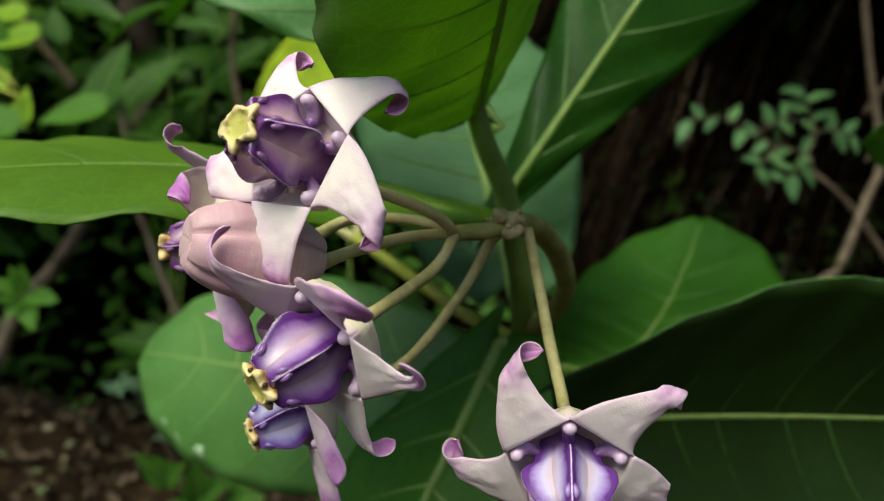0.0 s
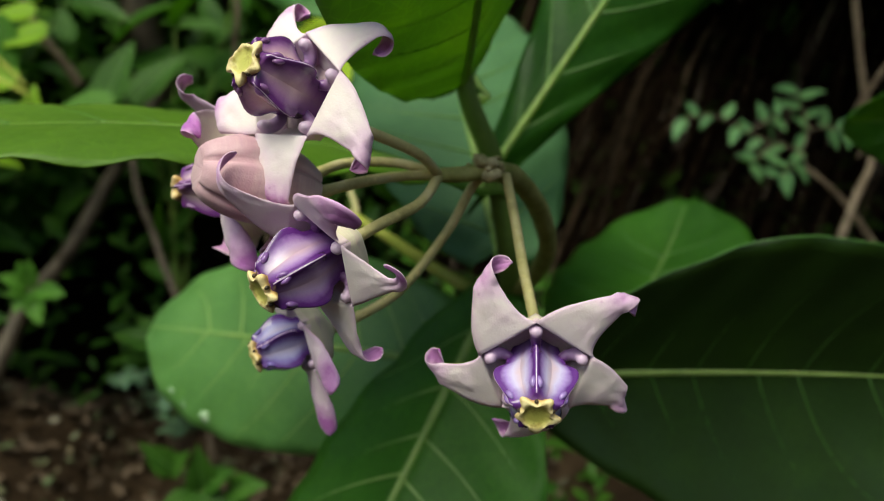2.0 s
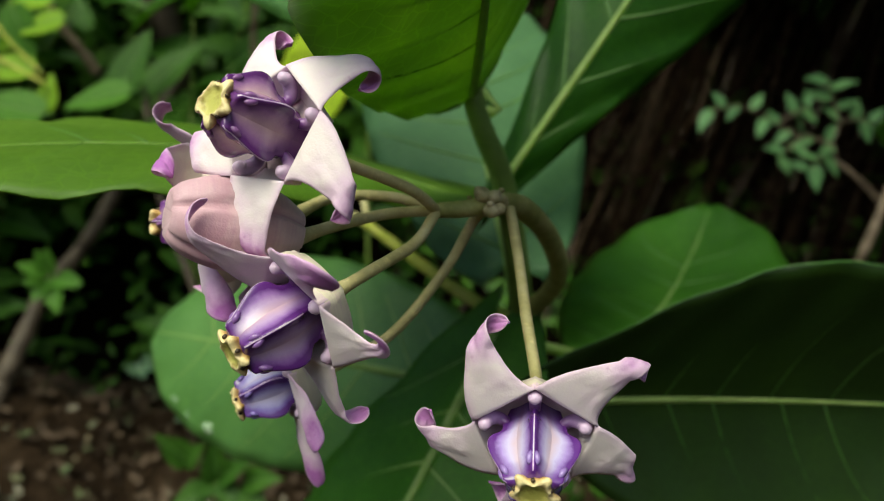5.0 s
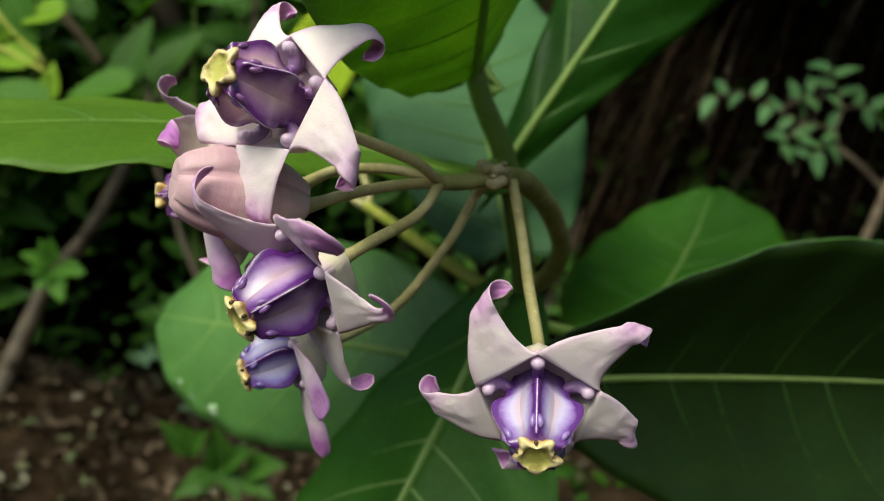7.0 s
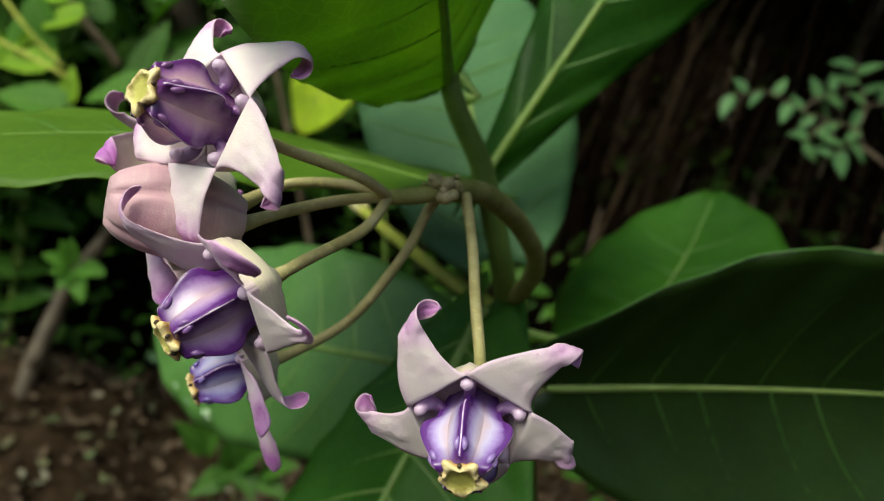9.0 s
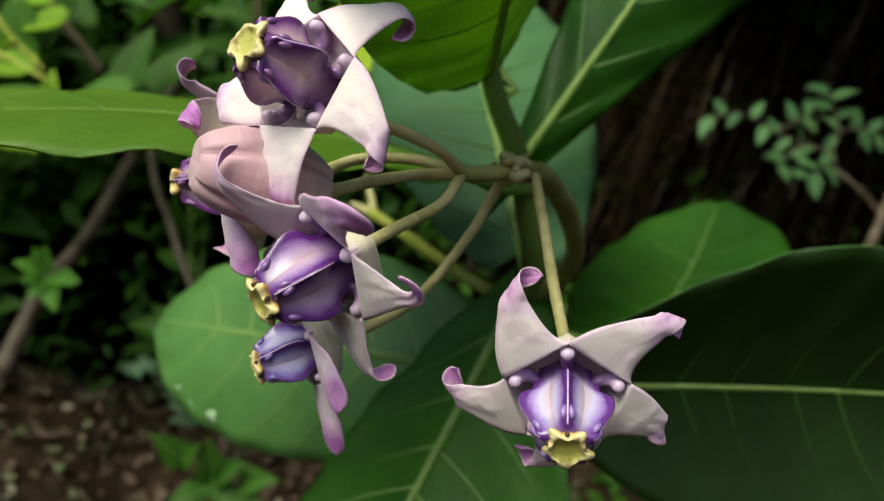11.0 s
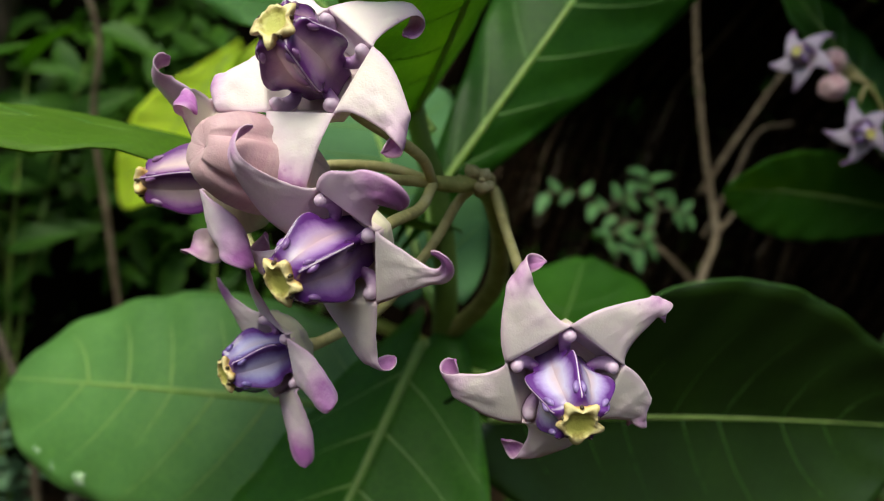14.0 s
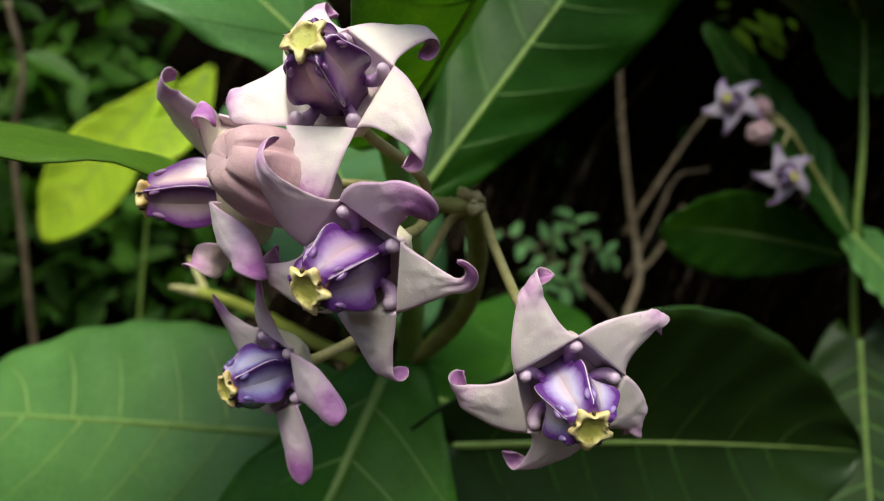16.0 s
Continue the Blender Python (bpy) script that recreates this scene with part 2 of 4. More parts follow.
n.color(n.ramp(n.noise(900, 2), [(0.3, (0.02, 0.012, 0.008)), (0.7, (0.07, 0.04, 0.02))]))
GLAND = n.mat

n = Nodes("chewed leaf skin", 0.7, 0.2)
n.color(n.ramp(n.noise(300, 4), [(0.3, (0.12, 0.22, 0.09)), (0.6, (0.32, 0.42, 0.27))]))
SPOT = n.mat
n = Nodes("leaf litter", 0.85, 0.2)
c = n.ramp(n.island(), [(0.0, (0.02, 0.013, 0.008)), (0.5, (0.055, 0.036, 0.024)), (0.8, (0.10, 0.070, 0.048)), (0.9, (0.06, 0.09, 0.035)), (1.0, (0.20, 0.17, 0.14))])
n.color(n.mix(0.6, c, n.ramp(n.noise(140, 4), [(0.3, (0.5, 0.5, 0.5)), (0.7, (1.2, 1.2, 1.2))]), "MULTIPLY"))
LITTER = n.mat
n = Nodes("soil", 0.95, 0.03)
c = n.ramp(n.noise(9, 8, 0.65), [(0.25, (0.014, 0.009, 0.006)), (0.5, (0.038, 0.025, 0.016)), (0.75, (0.085, 0.058, 0.038))])
n.color(n.mix(0.7, c, n.ramp(n.noise(90, 5), [(0.3, (0.55, 0.5, 0.45)), (0.7, (1.2, 1.15, 1.1))]), "MULTIPLY"))
n.bump(n.math("ADD", n.noise(60, 8, 0.7), n.noise(220, 4)), 0.9, 0.012)
SOIL = n.mat
n = Nodes("bank earth with shade in colour", 0.95, 0.0)
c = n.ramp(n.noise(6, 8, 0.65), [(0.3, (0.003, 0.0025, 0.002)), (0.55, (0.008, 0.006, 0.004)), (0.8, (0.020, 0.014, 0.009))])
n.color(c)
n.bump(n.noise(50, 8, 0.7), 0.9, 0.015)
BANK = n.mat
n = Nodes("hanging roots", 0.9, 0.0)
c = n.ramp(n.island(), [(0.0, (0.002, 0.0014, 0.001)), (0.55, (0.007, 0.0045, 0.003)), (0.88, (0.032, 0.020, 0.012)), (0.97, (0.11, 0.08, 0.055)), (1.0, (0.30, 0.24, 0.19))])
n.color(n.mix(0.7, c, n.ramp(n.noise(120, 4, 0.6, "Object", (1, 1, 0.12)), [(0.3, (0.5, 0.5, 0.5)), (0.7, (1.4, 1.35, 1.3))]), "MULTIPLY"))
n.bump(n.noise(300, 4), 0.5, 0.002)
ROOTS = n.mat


# ---- mesh helpers ----
def make_mesh(name, verts, faces, mats, uvs=None, slots=None, smooth=True):
    me = bpy.data.meshes.new(name)
    me.from_pydata([tuple(v) for v in verts], [], faces)
    for m in mats if isinstance(mats, (list, tuple)) else [mats]:
        me.materials.append(m)
    if uvs is not None:
        layer = me.uv_layers.new(name="UVMap")
        loops = np.zeros(len(me.loops), dtype=np.int32)
        me.loops.foreach_get("vertex_index", loops)
        layer.data.foreach_set("uv", np.asarray(uvs, dtype=np.float32)[loops].ravel())
    if slots is not None:
        me.polygons.foreach_set("material_index", slots)
    if smooth:
        me.polygons.foreach_set("use_smooth", [True] * len(me.polygons))
    me.update()
    return me


def thing(name, base, label, category, group="", kind=""):
    ob = new(name)
    ob.location = base
    ob.empty_display_size = 0.02
    return tagged(ob, label, category, group, kind)


def part(name, me, parent, label="", m=None):
    """One mesh under a thing or a part. The mesh is in world places unless a pose under the parent is given."""
    ob = new(name, me)
    ob.parent = parent
    if m is not None:
        ob.matrix_basis = m
    elif parent is not None and parent.parent is None and parent.type == "EMPTY":
        ob.matrix_parent_inverse = Matrix.Translation(-Vector(parent.location))
    return tagged(ob, label)


def spline(points, count):
    """A smooth line through points."""
    p = [Vector(q) for q in points]
    p = [2 * p[0] - p[1]] + p + [2 * p[-1] - p[-2]]
    out = []
    spans = len(p) - 3
    for i in range(count + 1):
        x = i / count * spans
        k = min(int(x), spans - 1)
        t = x - k
        a, b, c2, d = p[k:k + 4]
        out.append(0.5 * ((2 * b) + (c2 - a) * t + (2 * a - 5 * b + 4 * c2 - d) * t * t + (3 * b - a - 3 * c2 + d) * t ** 3))
    return out


def tube_data(path, radii, sides=8, rough=0.0, seed=0.0):
    verts, faces, uvs = [], [], []
    t0 = (path[1] - path[0]).normalized()
    side = t0.orthogonal().normalized()
    count = len(path)
    for i, q in enumerate(path):
        t = (path[min(i + 1, count - 1)] - path[max(i - 1, 0)]).normalized()
        side = (side - t * side.dot(t)).normalized()
        up = t.cross(side)
        r = radii[i] if isinstance(radii, (list, tuple)) else radii
        for j in range(sides):
            a = 2 * math.pi * j / sides
            k = 1.0
            if rough:
                k += rough * noise.noise(Vector((q.x * 90 + math.cos(a) + seed, q.y * 90 + math.sin(a), q.z * 90)))
            verts.append(q + (side * math.cos(a) + up * math.sin(a)) * r * k)
            uvs.append((j / sides, i / (count - 1)))
    for i in range(count - 1):
        for j in range(sides):
            a, b = i * sides + j, i * sides + (j + 1) % sides
            faces.append((a, b, b + sides, a + sides))
    faces.append(tuple(range(sides - 1, -1, -1)))
    faces.append(tuple(range((count - 1) * sides, count * sides)))
    return verts, faces, uvs


def tube(name, points, r0, r1, mat, parent, label="", count=20, sides=8, rough=0.0, swell=None):
    path = spline(points, count)
    radii = [r0 + (r1 - r0) * i / count for i in range(count + 1)]
    if swell:
        radii = [r * (1 + swell * max(0, i / count - 0.82) / 0.18) for i, r in enumerate(radii)]
    v, f, u = tube_data(path, radii, sides, rough)
    return part(name, make_mesh(name, v, f, mat, u), parent, label)


def ball_data(centre, radii, axes=None, seg=12, ring=8):
    verts, faces = [], []
    for i in range(ring + 1):
        th = math.pi * i / ring
        for j in range(seg):
            ph = 2 * math.pi * j / seg
            q = Vector((math.sin(th) * math.cos(ph) * radii[0], math.sin(th) * math.sin(ph) * radii[1], math.cos(th) * radii[2]))
            verts.append(Vector(centre) + (axes @ q if axes is not None else q))
    for i in range(ring):
        for j in range(seg):
            a, b = i * seg + j, i * seg + (j + 1) % seg
            faces.append((a, a + seg, b + seg, b))
    return verts, faces


def joined(pieces):
    """Several (verts, faces, uvs, slot) as one set of lists."""
    verts, faces, uvs, slots = [], [], [], []
    for v, f, u, s in pieces:
        k = len(verts)
        verts += list(v)
        faces += [tuple(i + k for i in q) for q in f]
        uvs += list(u) if u is not None else [(0.5, 0.5)] * len(v)
        slots += [s] * len(f)
    return verts, faces, uvs, slots


# ---- leaves of the shrub ----
def leaf_width(u, full, blunt):
    """Half the breadth along the midrib, 1 at the widest: broad, with a short point."""
    a = math.sin(math.pi * min(1.0, u) ** full) if u < 1 else 0.0
    return max(0.0, a) ** blunt


LEAF_PLACE = {}


def big_leaf(parent, base, tip, side, half, bend=0.0, fold=10.0, lobe=0.10, full=0.80, blunt=0.55, seed=0, ripple=0.0011, veins=7, label="",
             mats=None, twist=0.0, name="leaf", rib=0.0014, root=None, flip=False, vein=1.0, ribmat=None, veinmat=None):
    """A blade with thickness, midrib and side veins. bend: how far the middle rises over the straight line; fold:
    degrees by which the halves rise; flip: the sides swap colours, set leaf by leaf to fit the camera's view.
    """
    b, t, s = Vector(base), Vector(tip), Vector(side)
    ahead = t - b
    length = ahead.length
    ahead.normalize()
    s = (s - ahead * s.dot(ahead)).normalized()
    up = s.cross(ahead).normalized()
    cf, sf = math.cos(radians(fold)), math.sin(radians(fold))
    rnd = random.Random(seed)
    ph = rnd.uniform(0, 6)

    def place(u, v):
        c0 = b + ahead * (length * u) + up * (bend * 4 * u * (1 - u))
        w = half * leaf_width(u * 0.985 + 0.012, full, blunt)
        tw = radians(twist) * u
        s2 = s * math.cos(tw) + up * math.sin(tw)
        u2 = up * math.cos(tw) - s * math.sin(tw)
        av = abs(v)
        wave = ripple * av * (math.cos(2 * math.pi * (u - 0.18 * av) * veins + ph * 0.0) + 0.7 * math.sin(5 * u + ph + (2 if v > 0 else 0)))
        sagging = -0.16 * w * av * av
        back = -lobe * length * (max(0.0, 1 - u / 0.22) ** 2) * av ** 1.2
        edge = 0.012 * half * noise.noise(Vector((u * 14 + seed, v * 3, seed * 1.7))) * av
        return c0 + s2 * (v * (w + edge) * cf) + u2 * (av * w * sf + wave + sagging) + ahead * back

    LEAF_PLACE[seed] = place
    nu, nv = 40, 18
    th = 0.00022
    grid = [[place(i / nu, -1 + 2 * j / nv) for j in range(nv + 1)] for i in range(nu + 1)]
    verts, faces, uvs, slots = [], [], [], []
    for layer in (1, -1):
        for i in range(nu + 1):
            for j in range(nv + 1):
                a = grid[min(i + 1, nu)][j] - grid[max(i - 1, 0)][j]
                c1 = grid[i][min(j + 1, nv)] - grid[i][max(j - 1, 0)]
                nrm = c1.cross(a)
                nrm = nrm.normalized() if nrm.length > 1e-12 else up
                verts.append(grid[i][j] + nrm * th * layer)
                uvs.append((j / nv, i / nu))
    row = nv + 1
    off = (nu + 1) * row
    for i in range(nu):
        for j in range(nv):
            a = i * row + j
            faces.append((a, a + 1, a + row + 1, a + row))
            slots.append(0)
            faces.append((off + a, off + a + row, off + a + row + 1, off + a + 1))
            slots.append(1)
    rim = [i * row for i in range(nu + 1)] + [nu * row + j for j in range(1, row)] + [i * row + nv for i in range(nu - 1, -1, -1)] + [j for j in range(nv - 1, 0, -1)]
    for k, a in enumerate(rim):
        c1 = rim[(k + 1) % len(rim)]
        faces.append((a, c1, off + c1, off + a))
        slots.append(0)
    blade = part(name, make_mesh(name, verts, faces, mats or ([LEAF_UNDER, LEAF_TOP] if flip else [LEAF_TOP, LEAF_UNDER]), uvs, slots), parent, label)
    path = [place(i / 24 * 0.985, 0) for i in range(25)]
    radii = [rib * (1 - 0.82 * i / 24) for i in range(25)]
    if root is not None:
        path, radii = [Vector(root), Vector(root).lerp(path[0], 0.5)] + path, [rib * 1.5, rib * 1.25] + radii
    v, f, u = tube_data(path, radii, 8)
    part("midrib", make_mesh("midrib", v, f, ribmat or VEIN, u), blade)
    for k in range(veins):
        u0 = 0.07 + 0.80 * k / veins + rnd.uniform(-0.012, 0.012)
        for sg in (1, -1):
            reach = 0.93 if k < veins - 1 else 0.85
            shift, rise = rnd.uniform(-0.02, 0.02), rnd.uniform(0.07, 0.11)
            path = []
            for i in range(11):
                x = i / 10
                path.append(place(min(0.97, u0 + shift + rise * x + 0.07 * x ** 2.6), sg * x * reach))
            v, f, u = tube_data(path, [0.00062 * vein * (rib / 0.0013) * (1 - 0.75 * i / 10) for i in range(11)], 5)
            part("side_vein", make_mesh("side_vein", v, f, veinmat or VEIN_FINE, u), blade)
    return blade


# ---- flowers ----
MM = 0.001
SINUS, HEIGHT = 10.0 * MM, 10.4 * MM


def petal_mesh(spec, seed):
    """One corolla lobe along +x, its face to +z, with its wedge of the cup. It bends back by e1, leans to one side,
    and past the elbow its tip rolls backwards round an axis that is turned by beta."""
    d = dict(L=17.0, W=5.88, e0=-2.0, e1=-30.0, lean=-32.0, roll=215.0, beta=-38.0, camber=0.30, tip=0.36, late=0.58, hook=1.15, curl=0.0, twist=0.0, trim=0.02, inner=0.10, lilac=False, violet=False)
    d.update(spec)
    nu, nv, pre = 34, 16, 6
    length, width, late = d["L"] * MM, d["W"] * MM, d["late"]
    foot = SINUS * math.cos(radians(36))
    rows, along = [], []
    for f, z in ((0.66, -4.6), (0.82, -4.2), (0.905, -3.3), (0.955, -1.9), (0.985, -0.75), (0.997, -0.18)):
        rows.append([Vector((foot * f, width * f * (-1 + 2 * j / nv), z * MM)) for j in range(nv + 1)])
        along.append(0.0)
    p = Vector((foot, 0, 0))
    t = Vector((math.cos(radians(d["e0"])), 0, math.sin(radians(d["e0"]))))
    s = Vector((0, 1, 0))
    cb, sb = math.cos(radians(d["beta"])), math.sin(radians(d["beta"]))
    for i in range(nu + 1):
        u = i / nu
        nrm = t.cross(s)
        if u < late:
            w = width * (1 - (1 - d["tip"]) * (u / late) ** 1.05)
        else:
            x = (u - late) / (1 - late)
            w = max(width * d["tip"] * (1 - 0.40 * x) * (1 - x ** 7) ** 0.5, 0.00015)
        bow = max(0.02, d["camber"] * 1.5 * min(1.0, 1.8 * u))
        line = []
        for j in range(nv + 1):
            v = -1 + 2 * j / nv
            y = w * math.sin(v * bow) / bow
            y *= 1 - (d["trim"] if v > 0 else d["inner"]) * math.sin(math.pi * min(1.0, u * 1.3)) ** 1.2
            z = -w * (1 - math.cos(v * bow)) / bow
            z += min(1.0, u * 4) * (0.00026 * noise.noise(Vector((u * 4.5 + seed, v * 2.0, seed * 3.1))) + 0.00013 * noise.noise(Vector((u * 13 + seed, v * 5.0, seed * 1.3))))
            line.append(p + s * y + nrm * z)
        rows.append(line)
        along.append(u)
        du = 1 / nu
        rot = Matrix.Rotation(radians(-d["e1"] * du), 3, s)
        rot = rot @ Matrix.Rotation(radians(d["twist"] * du), 3, t)
        if u < late:
            rot = rot @ Matrix.Rotation(radians(d["lean"] * 0.667 * 3 * (1 - u / late) ** 2 * du / late), 3, nrm)
        else:
            rot = Matrix.Rotation(radians(d["curl"] * du / (1 - late)), 3, nrm) @ Matrix.Rotation(radians(d["roll"] * du / (1 - late)), 3, s * cb + t * sb) @ rot
        p = p + t * (length * du * (d["hook"] if u > late else 1.0))
        t, s = (rot @ t).normalized(), rot @ s
        s = (s - t * s.dot(t)).normalized()
    last = len(rows) - 1
    verts, faces, uvs, slots = [], [], [], []
    for layer in (1, -1):
        for i in range(last + 1):
            for j in range(nv + 1):
                a = rows[min(i + 1, last)][j] - rows[max(i - 1, 0)][j]
                c1 = rows[i][min(j + 1, nv)] - rows[i][max(j - 1, 0)]
                q = a.cross(c1)
                q = q.normalized() if q.length > 1e-14 else Vector((0, 0, 1))
                edge = 1 - 0.80 * abs(-1 + 2 * j / nv) ** 5 if i > pre else 1.0
                verts.append(rows[i][j] + q * 0.17 * MM * layer * edge)
                uvs.append((j / nv, along[i]))
    row, off = nv + 1, (last + 1) * (nv + 1)
    for i in range(last):
        for j in range(nv):
            a = i * row + j
            faces.append((a, a + row, a + row + 1, a + 1))
            slots.append(0)
            faces.append((off + a, off + a + 1, off + a + row + 1, off + a + row))
            slots.append(1)
    rim = [i * row for i in range(last + 1)] + [last * row + j for j in range(1, row)] + [i * row + nv for i in range(last - 1, -1, -1)] + [j for j in range(nv - 1, 0, -1)]
    for k, a in enumerate(rim):
        c1 = rim[(k + 1) % len(rim)]
        faces.append((a, off + a, off + c1, c1))
        slots.append(0)
    return make_mesh("petal", verts, faces, [PETAL_VIOLET if d["violet"] else PETAL_LILAC if d["lilac"] else PETAL, PETAL_BACK], uvs, slots)


def corona_lobe_mesh(mat):
    """A fleshy fin in the plane y = 0, from the column out along +x: broad hollow flanks, a thin pale rim, a curled spur at the foot, two ears near the top."""
    samples = [0.0, 0.16, 0.34, 0.52, 0.70, 0.86, 0.95, 1.0]
    # height, valley between neighbours, reach of the rim
    prof = [(-4.8, 3.2, 4.2), (-3.2, 3.3, 4.6), (-1.8, 3.5, 5.0), (-0.6, 3.8, 5.2), (0.3, 4.0, 5.35), (1.0, 4.1, 5.9), (1.7, 4.2, 6.7), (2.5, 4.3, 7.2), (3.4, 4.35, 7.35), (4.4, 4.3, 7.25),
            (5.4, 4.2, 6.9), (6.4, 4.0, 6.35), (7.4, 3.75, 5.75), (8.3, 3.5, 5.2), (9.0, 3.2, 4.8), (9.6, 2.9, 4.65), (10.1, 2.6, 4.5), (10.4, 2.3, 3.9)]
    c36, s36 = math.cos(radians(36)), math.sin(radians(36))
    verts, uvs, faces, s = [], [], [], []
    for i, (z, valley, out) in enumerate(prof):
        r0, h0 = valley * c36, valley * s36 * 1.02
        line = []
        for q in samples:
            h = h0 * (1 - q) ** 1.30 + 0.30 * q
            if q == 1.0:
                h = 0.10
            elif q > 0.9:
                h = 0.28
            line.append((r0 + (out - r0) * q, h))
        for r, h in line:
            verts.append(Vector((r * MM, h * MM, z * MM)))
        for r, h in reversed(line):
            verts.append(Vector((r * MM, -h * MM, z * MM)))
        uvs += [(q, i / (len(prof) - 1)) for q in samples + samples[::-1]]
    n_ = 2 * len(samples)
    for i in range(len(prof) - 1):
        for j in range(n_ - 1):
            a = i * n_ + j
            faces.append((a, a + 1, a + n_ + 1, a + n_))
            s.append(1 if abs(j - (n_ // 2 - 1)) < 1 and i > 4 else 0)
    faces.append(tuple(range((len(prof) - 1) * n_, len(prof) * n_)))
    s.append(0)
    v, f, u = verts, faces, uvs
    # spur: a fat hook that curls outwards and up in the notch between two petals
    path = spline([(4.3 * MM, 0, -1.5 * MM), (5.5 * MM, 0, -2.3 * MM), (6.9 * MM, 0, -2.1 * MM), (7.9 * MM, 0, -1.1 * MM), (7.9 * MM, 0, 0.0 * MM), (7.4 * MM, 0, 0.6 * MM)], 18)
    radii = [(0.80 + 0.38 * math.sin(math.pi * min(1.0, i / 20))) * MM for i in range(16)] + [0.86 * MM, 0.64 * MM, 0.25 * MM]
    tv, tf, tu = tube_data(path, radii, 12)
    k = len(v)
    v += tv
    u += [(0.5, (i // 12) / 18) for i in range(len(tv))]
    f += [tuple(i + k for i in q) for q in tf]
    s += [2] * len(tf)
    for sg in (1, -1):
        ear = spline([(5.0 * MM, sg * 0.10 * MM, 7.3 * MM), (4.9 * MM, sg * 0.36 * MM, 8.0 * MM), (4.55 * MM, sg * 0.60 * MM, 8.7 * MM), (4.1 * MM, sg * 0.50 * MM, 9.4 * MM)], 8)
        tv, tf, tu = tube_data(ear, [0.14 * MM, 0.26 * MM, 0.36 * MM, 0.43 * MM, 0.48 * MM, 0.51 * MM, 0.48 * MM, 0.38 * MM, 0.14 * MM], 9)
        k = len(v)
        v += tv
        u += [(0.78 - 0.04 * (i // 9), 0.60) for i in range(len(tv))]
        f += [tuple(i + k for i in q) for q in tf]
        s += [0] * len(tf)
    return make_mesh("corona_lobe", v, f, [mat, RIM, KNOB], u, s)


def stigma_mesh():
    """The yellow five-pointed head with a sunken green middle."""
    seg = 60
    prof = [(2.4, 8.2, 0.0), (2.5, 9.2, 0.10), (2.5, 10.0, 0.45), (2.75, 10.7, 1.10), (2.90, 11.2, 1.40), (2.75, 11.6, 1.20), (2.45, 11.72, 0.62), (2.15, 11.55, 0.16), (1.90, 11.20, 0.03), (1.3, 11.02, 0.0), (0.6, 11.04, 0.0), (0.02, 11.06, 0.0)]
    shade = [1.0, 1.0, 0.92, 0.8, 0.66, 0.60, 0.55, 0.42, 0.22, 0.1, 0.05, 0.0]
    verts, faces, uvs = [], [], []
    for (r, z, star), sh in zip(prof, shade):
        for j in range(seg):
            a = 2 * math.pi * j / seg
            spike = (0.5 + 0.5 * math.cos(5 * a)) ** 1.7
            small = (0.5 + 0.5 * math.cos(5 * a + math.pi)) ** 6 * 0.06
            rr = (r + star * (1.00 * spike + small - 0.30 + 0.7 * noise.noise(Vector((2.5 * math.cos(a), 2.5 * math.sin(a), 7 + z * 0.6))))) * MM
            verts.append(Vector((rr * math.cos(a), rr * math.sin(a), (z - 0.30 * star * spike + 0.40 * max(0.0, r - 1.5) / 1.5 * noise.noise(Vector((3 * math.cos(a), 3 * math.sin(a), r * 0.4)))) * MM)))
            uvs.append((sh, j / seg))
    for i in range(len(prof) - 1):
        for j in range(seg):
            a, b = i * seg + j, i * seg + (j + 1) % seg
            faces.append((a, b, b + seg, a + seg))
    return make_mesh("stigma", verts, faces, STIGMA, uvs)


def corolla_mesh():
    """The shallow pentagonal cup that carries the petals, narrowing behind to the stalk."""
    seg = 40
    prof = [(0.1, -5.0, 0), (4.5, -5.0, 0.3), (7.8, -4.95, 1), (9.2, -3.9, 1), (9.7, -1.6, 1), (9.85, -0.9, 1), (9.9, -1.1, 1), (9.6, -2.8, 0.9), (7.9, -5.3, 0.5), (4.8, -6.6, 0.1), (2.6, -7.4, 0), (1.5, -8.3, 0), (0.1, -8.5, 0)]
    verts, faces, uvs = [], [], []
    for k, (r, z, pent) in enumerate(prof):
        for j in range(seg):
            a = 2 * math.pi * j / seg
            q = (a % (2 * math.pi / 5)) - math.pi / 5
            flat = math.cos(math.pi / 5) / math.cos(q)
            rr = r * ((1 - pent) + pent * flat) * MM
            verts.append(Vector((rr * math.cos(a), rr * math.sin(a), z * MM)))
            uvs.append((0.5, max(0, 0.9 - k * 0.08)))
    for i in range(len(prof) - 1):
        for j in range(seg):
            a, b = i * seg + j, i * seg + (j + 1) % seg
            faces.append((a, a + seg, b + seg, b))
    return make_mesh("flower", verts, faces, COROLLA, uvs)


def gland_mesh():
    pieces = []
    for j in range(5):
        a = 2 * math.pi * j / 5
        v, f = ball_data((2.75 * MM * math.cos(a), 2.75 * MM * math.sin(a), 11.1 * MM), (0.36 * MM, 0.36 * MM, 0.45 * MM), None, 8, 5)
        pieces.append((v, f, None, 0))
    v, f, u, s = joined(pieces)
    return make_mesh("pollen_gland", v, f, GLAND, u)


LOBE_MESH, VIOLET_LOBE_MESH, BLUE_LOBE_MESH, MAUVE_LOBE_MESH, PINK_LOBE_MESH, STIGMA_MESH, COROLLA_MESH, GLAND_MESH = corona_lobe_mesh(CORONA), corona_lobe_mesh(CORONA_VIOLET), corona_lobe_mesh(CORONA_BLUE), corona_lobe_mesh(CORONA_MAUVE), corona_lobe_mesh(CORONA_PINK), stigma_mesh(), corolla_mesh(), gland_mesh()


